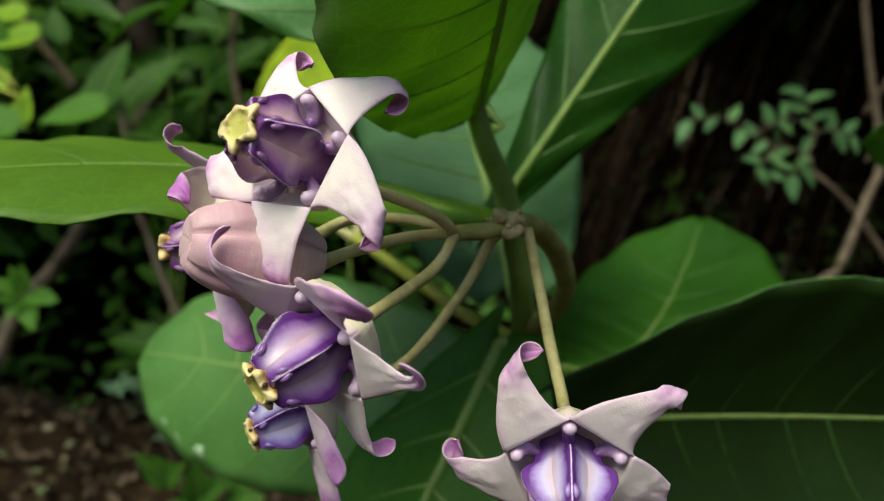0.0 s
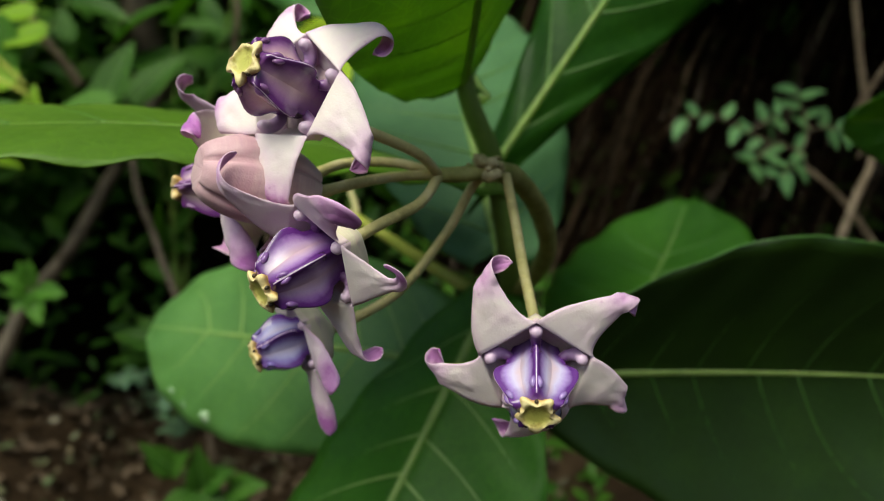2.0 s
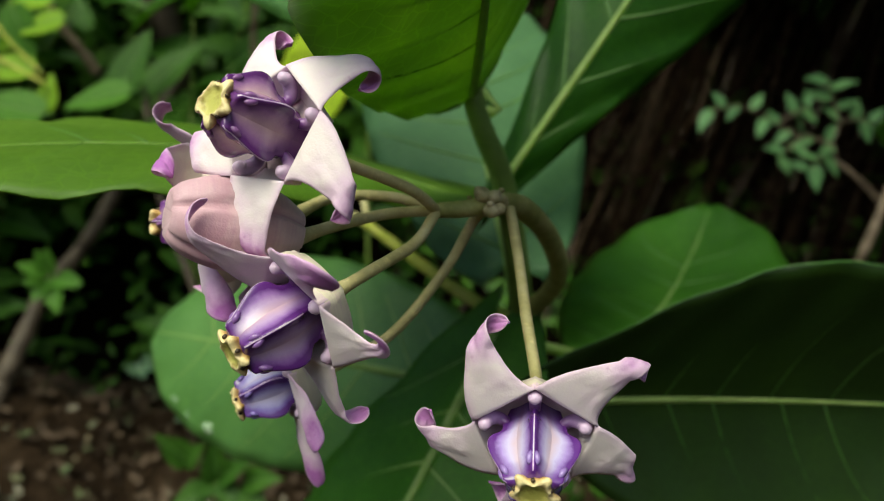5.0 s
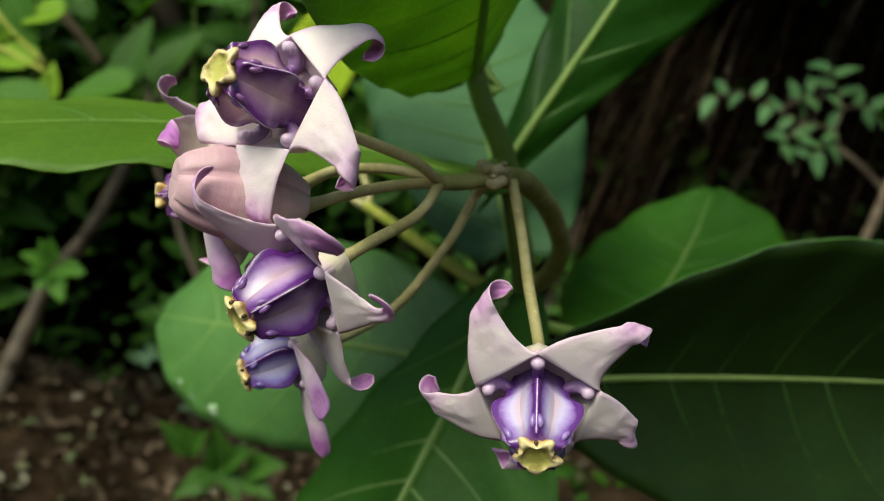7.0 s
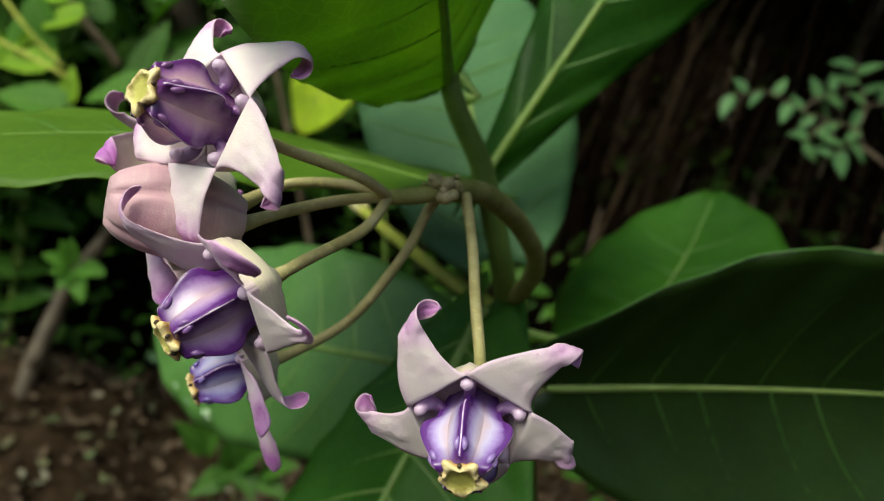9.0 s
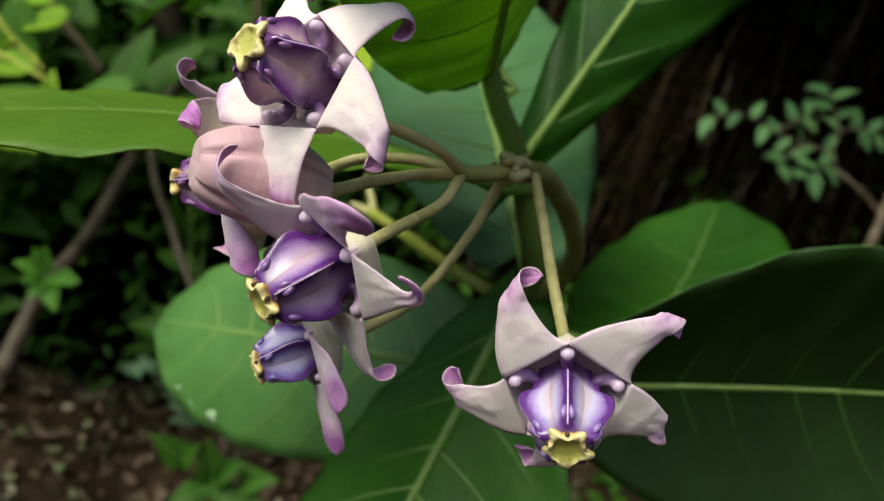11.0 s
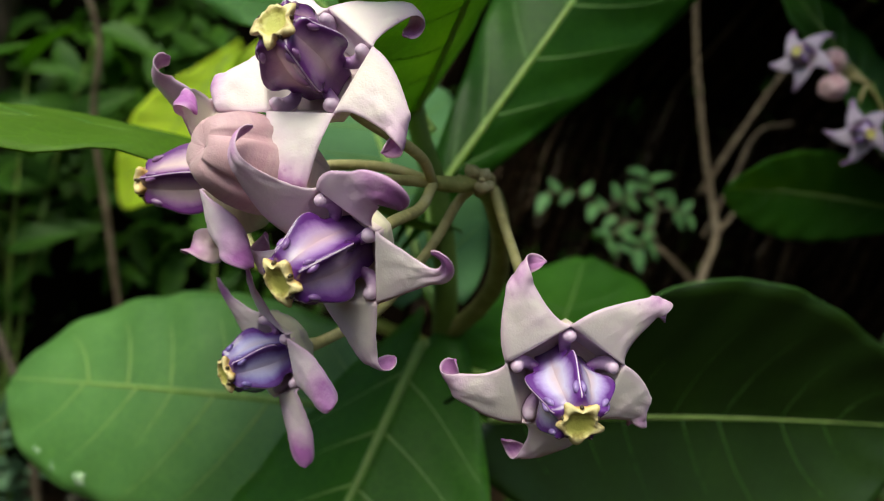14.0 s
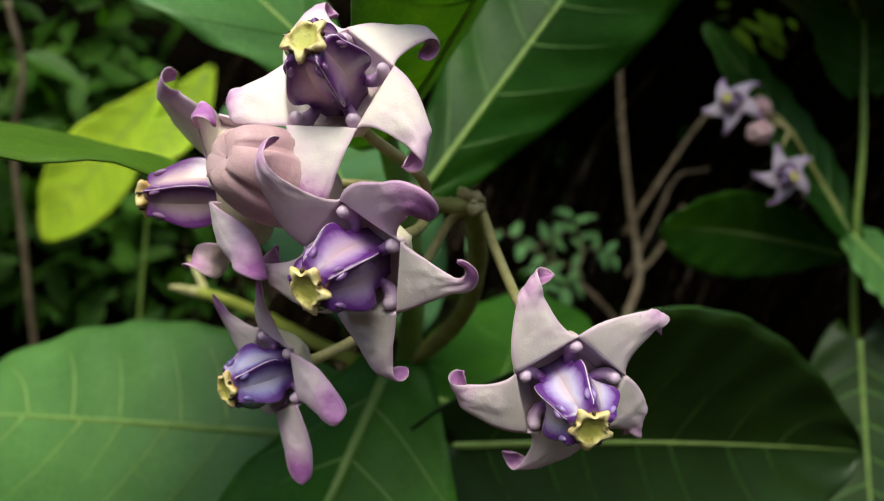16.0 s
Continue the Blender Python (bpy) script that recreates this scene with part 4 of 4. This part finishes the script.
    return make_mesh(name, verts, faces, [mat, VEIN_FINE], uvs, slots)


def aim(origin, ahead, up=(0, 0, 1), size=1.0):
    y = Vector(ahead).normalized()
    z = Vector(up)
    z = (z - y * z.dot(y))
    z = z.normalized() if z.length > 1e-6 else y.orthogonal().normalized()
    x = y.cross(z)
    return Matrix.Translation(origin) @ Matrix((x, y, z)).transposed().to_4x4() @ Matrix.Scale(size, 4)


def leafy(parent, mesh_list, points, rnd_, sizes, name="leaf", up=(0, -0.6, 0.9), spreadout=0.9):
    """Leaves set along a twig, left and right in turn."""
    for k, (q, t) in enumerate(points):
        t = Vector(t).normalized()
        side = t.cross(Vector((0, -1, 0.2))).normalized() * (1 if k % 2 else -1)
        ahead = t * rnd_.uniform(0.1, 0.7) + side * spreadout * rnd_.uniform(0.6, 1.2) + Vector((rnd_.uniform(-0.4, 0.4), rnd_.uniform(-0.5, 0.2), rnd_.uniform(-0.3, 0.3)))
        upv = Vector(up) + Vector((rnd_.uniform(-0.5, 0.5), rnd_.uniform(-0.5, 0.3), rnd_.uniform(-0.3, 0.3)))
        part(name, rnd_.choice(mesh_list), parent, "", Matrix.Translation(-Vector(parent.location)) @ aim(q, ahead, upv, rnd_.uniform(*sizes)))


# small shrub with pale ovate leaves on the bank
OVATE = [small_leaf_mesh("shrub_leaf", SHRUB_LEAF, 0.032, 0.0098, 0, 14, 0.12, k, 1.8) for k in range(4)]
bush = thing("small_leaved_bush", (0.51, 0.95, 0.36), "small bush of pale green ovate leaves on a bare twig", "bush")
tube("twig", [(0.545, 0.95, 0.340), (0.492, 0.946, 0.411), (0.460, 0.947, 0.444), (0.438, 0.948, 0.461)], 0.0042, 0.0024, TWIG, bush, "bare pale twig", 16, 7, 0.25)
rnd = random.Random(11)
SPRAYS = [([(0.438, 0.948, 0.461), (0.433, 0.950, 0.480), (0.400, 0.952, 0.491), (0.368, 0.950, 0.503), (0.329, 0.948, 0.524), (0.290, 0.945, 0.520)], 12),
          ([(0.433, 0.950, 0.480), (0.443, 0.955, 0.508), (0.434, 0.958, 0.535), (0.429, 0.956, 0.552)], 6),
          ([(0.433, 0.950, 0.480), (0.420, 0.945, 0.465), (0.404, 0.940, 0.452)], 5),
          ([(0.400, 0.952, 0.491), (0.384, 0.945, 0.478), (0.369, 0.940, 0.466)], 4),
          ([(0.443, 0.955, 0.508), (0.465, 0.957, 0.510), (0.486, 0.955, 0.503)], 5),
          ([(0.368, 0.950, 0.503), (0.390, 0.952, 0.517), (0.403, 0.952, 0.524)], 4)]
for line, count in SPRAYS:
    pts = spline(line, count)
    v, f, u = tube_data(pts, [0.0014 * (1 - 0.6 * i / count) for i in range(count + 1)], 5)
    part("twig", make_mesh("twig", v, f, TWIG, u), bush)
    leafy(bush, OVATE, [(pts[i], pts[min(i + 1, count)] - pts[i - 1]) for i in range(2, count + 1)], rnd, (0.70, 1.02), up=(0, -0.75, 0.7))

# ---- branches and trunks ----
def branch(name, points, r0, r1, mat, label, category, rough=0.22, count=24):
    ob = thing(name, points[0], label, category, "branches on the bank")
    tube("limb", points, r0, r1, mat, ob, "", count, 9, rough)
    return ob


leaning = branch("leaning_branch", [(-0.512, 0.79, 0.09), (-0.500, 0.812, 0.178), (-0.496, 0.837, 0.220), (-0.485, 0.862, 0.264), (-0.470, 0.888, 0.313), (-0.436, 0.905, 0.358), (-0.401, 0.936, 0.438), (-0.382, 0.951, 0.480), (-0.33, 1.00, 0.60)], 0.0115, 0.0085, BARK, "leaning brown branch with rough bark", "branch")
tube("side_twig", [(-0.470, 0.888, 0.313), (-0.462, 0.880, 0.314), (-0.456, 0.872, 0.315)], 0.0034, 0.0020, BARK, leaning, "short side twig", 6, 7, 0.2)
for place_, r_ in (((-0.4345, 0.8975, 0.360), 0.0062), ((-0.4935, 0.830, 0.222), 0.0075)):
    v, f = ball_data(place_, (r_, r_, r_ * 1.3), None, 10, 7)
    part("knot", make_mesh("knot", v, f, BARK), leaning)
branch("leaning_branch", [(-0.37, 0.93, 0.55), (-0.352, 0.90, 0.46), (-0.339, 0.887, 0.419), (-0.327, 0.885, 0.390), (-0.312, 0.872, 0.355), (-0.296, 0.860, 0.325), (-0.27, 0.85, 0.26), (-0.25, 0.85, 0.10)], 0.0045, 0.0042, BARK, "thin mottled branch leaning against the bank", "branch")
branch("tree_trunk", [(-0.412, 1.30, 0.20), (-0.405, 1.22, 0.42), (-0.396, 1.09, 0.545), (-0.391, 1.040, 0.660), (-0.383, 1.050, 0.748), (-0.37, 1.06, 1.0)], 0.030, 0.026, BARK, "brown fibrous trunk behind the leaves", "trunk", 0.35)
branch("bare_branch", [(-0.445, 0.82, 0.67), (-0.431, 0.833, 0.624), (-0.419, 0.840, 0.596), (-0.402, 0.849, 0.570), (-0.390, 0.857, 0.548)], 0.0045, 0.0055, TWIG, "short brown knobbly twig among the leaves", "twig")
branch("bare_branch", [(-0.245, 0.88, 0.72), (-0.228, 0.895, 0.65), (-0.235, 0.91, 0.58), (-0.22, 0.93, 0.46), (-0.20, 0.96, 0.30)], 0.0034, 0.004, TWIG, "thin bare grey twig", "twig")
branch("bare_branch", [(0.405, 0.80, 0.80), (0.425, 0.83, 0.68), (0.445, 0.84, 0.56), (0.46, 0.84, 0.475), (0.43, 0.81, 0.43), (0.40, 0.80, 0.36)], 0.0030, 0.0048, TWIG, "pale bare branch beside the bush", "branch")
branch("bare_branch", [(0.46, 0.84, 0.475), (0.49, 0.85, 0.50), (0.52, 0.84, 0.56)], 0.0030, 0.002, TWIG, "short pale side branch", "branch")
branch("bare_branch", [(0.445, 0.85, 0.52), (0.485, 0.82, 0.60), (0.52, 0.80, 0.66), (0.56, 0.80, 0.69)], 0.0030, 0.0018, TWIG, "thin bare brown twig on the bank", "twig")
branch("bare_branch", [(0.455, 0.86, 0.47), (0.50, 0.87, 0.545), (0.53, 0.87, 0.60), (0.57, 0.86, 0.612)], 0.0022, 0.0014, TWIG, "thin bent brown twig on the bank", "twig")
branch("bare_branch", [(0.40, 0.80, 0.36), (0.355, 0.80, 0.33), (0.33, 0.80, 0.30)], 0.0042, 0.0030, TWIG, "pale forked branch near the bank's foot", "branch")
branch("bare_branch", [(-0.10, 0.86, 0.02), (-0.115, 0.86, 0.10), (-0.10, 0.85, 0.16), (-0.125, 0.86, 0.22)], 0.010, 0.008, TWIG, "crooked pale root stub", "branch")

# ---- wild plants on the slope ----
HEART = [small_leaf_mesh("heart_leaf", WILD_LEAF, 0.060, 0.024, 0.10, 12, 0.18, 20 + k, 2.2) for k in range(3)]
LANCE = [small_leaf_mesh("wild_leaf", WILD_LEAF, 0.075, 0.020, 0, 20, 0.25, 30 + k) for k in range(4)]
YOUNG = [small_leaf_mesh("young_leaf", BRIGHT_LEAF, 0.075, 0.028, 0.08, 12, 0.15, 40 + k) for k in range(3)]
COIN = [small_leaf_mesh("creeper_leaf", GREY_LEAF, 0.014, 0.0065, 0, 8, 0.1, 50 + k) for k in range(2)]


def wild_plant(name, base, goals, meshes, label, category, seed, sizes=(0.7, 1.2), stemmat=STEM, r=0.0022, each=8, group="", first=3):
    rnd_ = random.Random(seed)
    ob = thing(name, base, label, category, group)
    for g in goals:
        mid = Vector(base).lerp(Vector(g), 0.55) + Vector((rnd_.uniform(-0.03, 0.03), rnd_.uniform(-0.03, 0.03), rnd_.uniform(0, 0.05)))
        pts = spline([base, mid, g], 16)
        v, f, u = tube_data(pts, [r * (1 - 0.6 * i / 16) for i in range(17)], 6, 0.1)
        part("shoot", make_mesh("shoot", v, f, stemmat, u), ob)
        step = [int(first + (16 - first) * i / max(1, each - 1)) for i in range(each)]
        leafy(ob, meshes, [(pts[min(i, 16)], pts[min(i + 1, 16)] - pts[max(i - 1, 0)] + Vector((0, 0, 1e-5))) for i in step], rnd_, sizes)
    return ob


climber_a = wild_plant("climbing_plant", (-0.62, 0.95, 0.12), [(-0.52, 0.90, 0.66), (-0.47, 0.86, 0.60), (-0.40, 0.92, 0.70), (-0.58, 0.88, 0.52)], LANCE + HEART, "leafy green climber in bright shade", "climber", 1, each=9, group="climbers on the bank")
climber_b = wild_plant("climbing_plant", (-0.34, 0.98, 0.12), [(-0.37, 0.90, 0.60), (-0.30, 0.90, 0.62), (-0.24, 0.94, 0.68)], LANCE + HEART, "leafy green climber in shade", "climber", 2, each=8, group="climbers on the bank")
young = wild_plant("young_climber", (-0.60, 0.86, 0.20), [(-0.50, 0.82, 0.72), (-0.53, 0.84, 0.60)], YOUNG, "climber with large yellow-green young leaves", "climber", 3, (0.9, 1.5), each=6, first=9)
heart_plant = wild_plant("heart_leaved_plant", (-0.255, 0.78, 0.03), [(-0.228, 0.728, 0.152), (-0.258, 0.728, 0.169), (-0.204, 0.730, 0.146)], HEART, "low plant with heart-shaped leaves", "plant", 4, (0.5, 0.7), each=1, r=0.0014)
for base, tip in (((-0.258, 0.728, 0.170), (-0.278, 0.712, 0.198)), ((-0.258, 0.728, 0.168), (-0.241, 0.714, 0.190)), ((-0.228, 0.728, 0.151), (-0.229, 0.714, 0.191)), ((-0.226, 0.729, 0.154), (-0.199, 0.714, 0.174)),
                  ((-0.231, 0.728, 0.146), (-0.245, 0.708, 0.142)), ((-0.239, 0.727, 0.143), (-0.268, 0.706, 0.132)), ((-0.223, 0.728, 0.148), (-0.209, 0.709, 0.128)), ((-0.202, 0.730, 0.149), (-0.169, 0.715, 0.160)), ((-0.207, 0.729, 0.143), (-0.178, 0.711, 0.130))):
    q = Vector(tip) - Vector(base)
    part("leaf", HEART[1], heart_plant, "", Matrix.Translation(-Vector(heart_plant.location)) @ aim(base, q, (0.1, -0.8, 0.6), q.length / 0.056))
wild_plant("creeping_plant", (-0.32, 0.93, 0.10), [(-0.24, 0.86, 0.24), (-0.30, 0.85, 0.20), (-0.36, 0.86, 0.22), (-0.27, 0.85, 0.30)], COIN, "creeper with tiny round grey-green leaves", "creeper", 5, (0.8, 1.4), TWIG, 0.0012, 22)
sprout = thing("sprouting_shoot", (-0.452, 0.868, 0.315), "fresh green shoot on the leaning branch", "shoot")
tube("shoot", [(-0.462, 0.882, 0.312), (-0.452, 0.868, 0.315), (-0.449, 0.851, 0.326)], 0.0018, 0.0012, STEM, sprout, "", 8, 6, 0.1)
SPROUT_LEAF = small_leaf_mesh("shoot_leaf", FRESH_LEAF, 0.034, 0.0115, 0, 14, 0.10, 36)
for base, tip in (((-0.451, 0.851, 0.331), (-0.478, 0.836, 0.345)), ((-0.448, 0.851, 0.331), (-0.447, 0.839, 0.361)), ((-0.449, 0.851, 0.326), (-0.463, 0.833, 0.305)), ((-0.446, 0.851, 0.326), (-0.409, 0.838, 0.325)), ((-0.448, 0.850, 0.321), (-0.434, 0.833, 0.292)), ((-0.452, 0.850, 0.324), (-0.470, 0.834, 0.325)), ((-0.447, 0.851, 0.330), (-0.458, 0.839, 0.359)),):
    q = Vector(tip) - Vector(base)
    part("leaf", SPROUT_LEAF, sprout, "", Matrix.Translation(-Vector(sprout.location)) @ aim(base, q, (0.0, -0.8, 0.6), q.length / 0.034))

def build_thicket(name, count, box, mat, sizes, label, seed, away=(0.02, 0.16)):
    """Leaves past counting on the face of the bank."""
    rnd_ = random.Random(seed)
    verts, faces = [], []
    shape = [(0, 0, 0), (0.16, 0.25, 0.05), (0.21, 0.5, 0.06), (0.12, 0.8, 0.0), (0, 1, -0.10), (-0.12, 0.8, 0.0), (-0.21, 0.5, 0.06), (-0.16, 0.25, 0.05), (0, 0.25, 0.0), (0, 0.5, 0.0), (0, 0.8, -0.05)]
    quads = [(0, 1, 8), (1, 2, 9, 8), (2, 3, 10, 9), (3, 4, 10), (4, 5, 10), (5, 6, 9, 10), (6, 7, 8, 9), (7, 0, 8)]
    for k in range(count):
        x, z = rnd_.uniform(box[0], box[1]), rnd_.uniform(box[2], box[3])
        if noise.noise(Vector((x * 6, z * 6, seed))) < rnd_.uniform(-0.5, 0.25):
            continue
        y = bank_front(x, z) - rnd_.uniform(*away)
        m = aim((x, y, z), (rnd_.uniform(-1, 1), rnd_.uniform(-1.0, 0.1), rnd_.uniform(-0.9, 0.5)), (rnd_.uniform(-0.6, 0.6), -0.7, rnd_.uniform(0.2, 1.0)), rnd_.uniform(*sizes))
        n0 = len(verts)
        verts += [m @ Vector(q) for q in shape]
        faces += [tuple(i + n0 for i in q) for q in quads]
    return tagged(new(name, make_mesh(name, verts, faces, mat)), label, "foliage", kind="stuff")


build_thicket("thicket", 2300, (-1.0, -0.05, 0.40, 1.0), WILD_LEAF, (0.035, 0.085), "dense green climber leaves on the bank", 61, (0.03, 0.22))
build_thicket("thicket", 1150, (-1.0, 0.02, 0.16, 0.50), WILD_LEAF, (0.014, 0.045), "small dark green leaves low on the bank", 62, (0.03, 0.20))
build_thicket("thicket", 1300, (-0.1, 1.3, 0.04, 0.30), WILD_LEAF, (0.02, 0.05), "low dark leaves at the foot of the bank", 64, (0.05, 0.45))

BROAD = small_leaf_mesh("broad_leaf", WILD_LEAF, 1.0, 0.30, 0.05, 12, 0.12, 70)
BROAD_PALE = small_leaf_mesh("broad_leaf", FRESH_LEAF, 1.0, 0.30, 0.05, 12, 0.12, 71)
BROAD_BRIGHT = small_leaf_mesh("broad_leaf", BRIGHT_LEAF, 1.0, 0.34, 0.05, 8, 0.10, 72)


def broad_leaf(plant, mesh, base, tip, up=(0, -0.8, 0.6)):
    a, t = Vector(base), Vector(tip)
    part("broad_leaf", mesh, plant, "", Matrix.Translation(-Vector(plant.location)) @ aim(a, t - a, up, (t - a).length))


broad_leaf(young, BROAD_BRIGHT, (-0.388, 0.781, 0.592), (-0.438, 0.777, 0.581))
broad_leaf(young, BROAD_BRIGHT, (-0.410, 0.803, 0.615), (-0.454, 0.800, 0.614))
broad_leaf(young, BROAD_BRIGHT, (-0.417, 0.775, 0.544), (-0.477, 0.771, 0.547))
broad_leaf(young, BROAD_BRIGHT, (-0.404, 0.771, 0.503), (-0.400, 0.775, 0.541))
broad_leaf(climber_a, BROAD_PALE, (-0.397, 0.751, 0.499), (-0.468, 0.749, 0.516))
broad_leaf(climber_a, BROAD_PALE, (-0.438, 0.780, 0.605), (-0.417, 0.776, 0.553))
broad_leaf(climber_a, BROAD_PALE, (-0.457, 0.797, 0.588), (-0.484, 0.792, 0.554))
broad_leaf(climber_a, BROAD, (-0.374, 0.802, 0.587), (-0.386, 0.805, 0.623))
broad_leaf(climber_b, BROAD, (-0.332, 0.777, 0.519), (-0.308, 0.786, 0.587))
broad_leaf(climber_b, BROAD_PALE, (-0.320, 0.768, 0.521), (-0.385, 0.763, 0.510))
broad_leaf(climber_b, BROAD, (-0.319, 0.819, 0.527), (-0.269, 0.828, 0.581))
broad_leaf(climber_b, BROAD, (-0.363, 0.816, 0.518), (-0.346, 0.821, 0.563))
for points in (((-0.520, 0.79, 0.585), (-0.476, 0.774, 0.567), (-0.439, 0.774, 0.548), (-0.398, 0.764, 0.528)), ((-0.490, 0.79, 0.640), (-0.461, 0.778, 0.599), (-0.439, 0.776, 0.571), (-0.406, 0.775, 0.537))):
    tube("shoot", points, 0.0026, 0.0016, OLD_STALK, young, "yellow-green young stem", 14, 7, 0.1)


def build_litter(count, seed):
    """Fallen leaves and crumbs past counting on the slope."""
    rnd_ = random.Random(seed)
    verts, faces = [], []
    shape = [(0, 0, 0.02), (0.22, 0.3, 0.08), (0.2, 0.7, 0.05), (0, 1, 0.12), (-0.2, 0.7, 0.03), (-0.22, 0.3, 0.06), (0, 0.5, -0.02)]
    tris = [(0, 1, 6), (1, 2, 6), (2, 3, 6), (3, 4, 6), (4, 5, 6), (5, 0, 6)]
    for k in range(count):
        x, y = rnd_.uniform(-0.85, 0.15), rnd_.uniform(0.60, 1.12)
        m = aim((x, y, ground_height(x, y) + rnd_.uniform(0.0, 0.018)), (rnd_.uniform(-1, 1), rnd_.uniform(-1, 1), rnd_.uniform(-0.5, 0.6)), (rnd_.uniform(-0.8, 0.8), rnd_.uniform(-0.9, 0.3), 1), rnd_.uniform(0.006, 0.022))
        n0 = len(verts)
        verts += [m @ Vector(q) for q in shape]
        faces += [tuple(i + n0 for i in q) for q in tris]
    return tagged(new("leaf_litter", make_mesh("leaf_litter", verts, faces, LITTER)), "brown and grey fallen leaves on the soil", "litter", kind="stuff")


build_litter(4200, 81)
build_woods()

hanging = thing("hanging_climber", (0.66, 0.98, 0.86), "climber with yellow-green leaves hanging from the bank", "climber")
tube("shoot", [(0.70, 1.05, 0.88), (0.66, 0.98, 0.86), (0.61, 0.88, 0.825), (0.57, 0.84, 0.80)], 0.0022, 0.0012, STEM, hanging, "", 14, 6, 0.1)
rnd = random.Random(91)
for k in range(14):
    q = Vector((0.57 + 0.12 * rnd.random(), 0.83 + 0.06 * rnd.random(), 0.790 + 0.045 * rnd.random()))
    broad_leaf(hanging, BROAD_BRIGHT, q, q + Vector((rnd.uniform(-0.03, 0.03), -0.012, rnd.uniform(-0.03, -0.005))))

build_thicket("thicket", 420, (0.05, 0.75, 0.25, 0.75), WILD_LEAF, (0.03, 0.06), "dim leaves deep among the roots", 63, (0.0, 0.06))

# yellow leaves, with a patch of sun put into their colour
yellow = thing("yellow_leaf_shoot", (-0.10, 0.86, 0.12), "thin shoot with large yellow leaves, coloured as if sunlit", "shoot")
tube("shoot", [(-0.10, 0.86, 0.08), (-0.099, 0.85, 0.30), (-0.094, 0.82, 0.50), (-0.086, 0.7857, 0.6218)], 0.0020, 0.0013, STEM, yellow, "", 18, 7, 0.1)
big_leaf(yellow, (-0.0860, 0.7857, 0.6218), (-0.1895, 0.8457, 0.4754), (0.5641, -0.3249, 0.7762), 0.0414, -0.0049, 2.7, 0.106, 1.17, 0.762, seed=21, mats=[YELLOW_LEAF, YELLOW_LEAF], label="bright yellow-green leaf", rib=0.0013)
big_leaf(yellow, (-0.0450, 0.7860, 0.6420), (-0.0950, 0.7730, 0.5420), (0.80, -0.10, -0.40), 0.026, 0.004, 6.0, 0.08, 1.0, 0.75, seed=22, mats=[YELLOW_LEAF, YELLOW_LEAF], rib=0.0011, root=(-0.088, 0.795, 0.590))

# ---- second shrub in flower ----
shrub2 = thing("crown_flower_shrub", (0.33, 0.36, 0.02), "young crown flower shrub with a small lilac umbel", "shrub")
tube("stem", [(0.33, 0.37, 0.0), (0.325, 0.365, 0.25), (0.305, 0.352, 0.44), (0.312, 0.352, 0.53), (0.318, 0.36, 0.62)], 0.0024, 0.0016, STEM, shrub2, "slender green stem", 30, 9, 0.1)
big_leaf(shrub2, (0.3105, 0.3668, 0.4600), (0.1963, 0.3733, 0.4687), (-0.0856, -0.2890, 0.6067), 0.0274, -0.0129, 20.9, 0.062, 1.167, 0.660, seed=31, vein=0.6, label="oval dark leaf")
big_leaf(shrub2, (0.300, 0.350, 0.470), (0.222, 0.372, 0.585), (0.75, 0.2, 0.5), 0.022, 0.004, 14, 0.05, seed=32, label="narrow upright leaf")
big_leaf(shrub2, (0.302, 0.350, 0.470), (0.345, 0.310, 0.415), (0.6, 0.5, 0.6), 0.030, 0.004, 8, 0.05, seed=33)
big_leaf(shrub2, (0.314, 0.354, 0.555), (0.300, 0.345, 0.645), (0.95, -0.2, 0.1), 0.030, 0.004, 8, 0.08, seed=34)
big_leaf(shrub2, (0.316, 0.356, 0.590), (0.155, 0.236, 0.662), (0.35, -0.75, -0.15), 0.054, 0.006, 6, 0.10, seed=35, mats=[LEAF_SHADED, LEAF_SHADED], label="broad upper leaf added to shade the flowers")
big_leaf(shrub2, (0.302, 0.345, 0.412), (0.290, 0.320, 0.270), (0.85, -0.50, 0.05), 0.036, 0.004, 8, 0.08, seed=36, mats=[LEAF_SHADED, LEAF_SHADED], label="dark lower leaf with a yellowish midrib")
tube("peduncle", [(0.306, 0.352, 0.47), (0.285, 0.352, 0.495), (0.262, 0.352, 0.525)], 0.0018, 0.0014, PEDUNCLE, shrub2, "", 10, 7)
G1 = flower_frame((0.222, 0.348, 0.534), (-0.75, -0.6, 0.1), (0.222, 0.348, 0.55))
G2 = flower_frame((0.252, 0.342, 0.497), (-0.25, -0.9, -0.2), (0.253, 0.342, 0.51))
flower(shrub2, G1, [dict(roll=120, violet=True)] * 5, "open lilac flower", 11, 0.80)
flower(shrub2, G2, [dict(roll=120, violet=True)] * 5, "open lilac flower", 12, 0.80)
bud(shrub2, (0.230, 0.342, 0.517), (0.244, 0.347, 0.5215), 0.0065, "round pink bud")
bud(shrub2, (0.236, 0.350, 0.535), (0.248, 0.352, 0.533), 0.0062, "round pink bud")
for q in (behind(G1, 0.006), behind(G2, 0.006), Vector((0.244, 0.347, 0.5215)), Vector((0.248, 0.352, 0.533))):
    tube("pedicel", [(0.262, 0.352, 0.525), Vector((0.262, 0.352, 0.525)).lerp(q, 0.5) + Vector((0, 0.002, 0.003)), q], 0.0010, 0.0010, PEDICEL, shrub2, "", 10, 6)
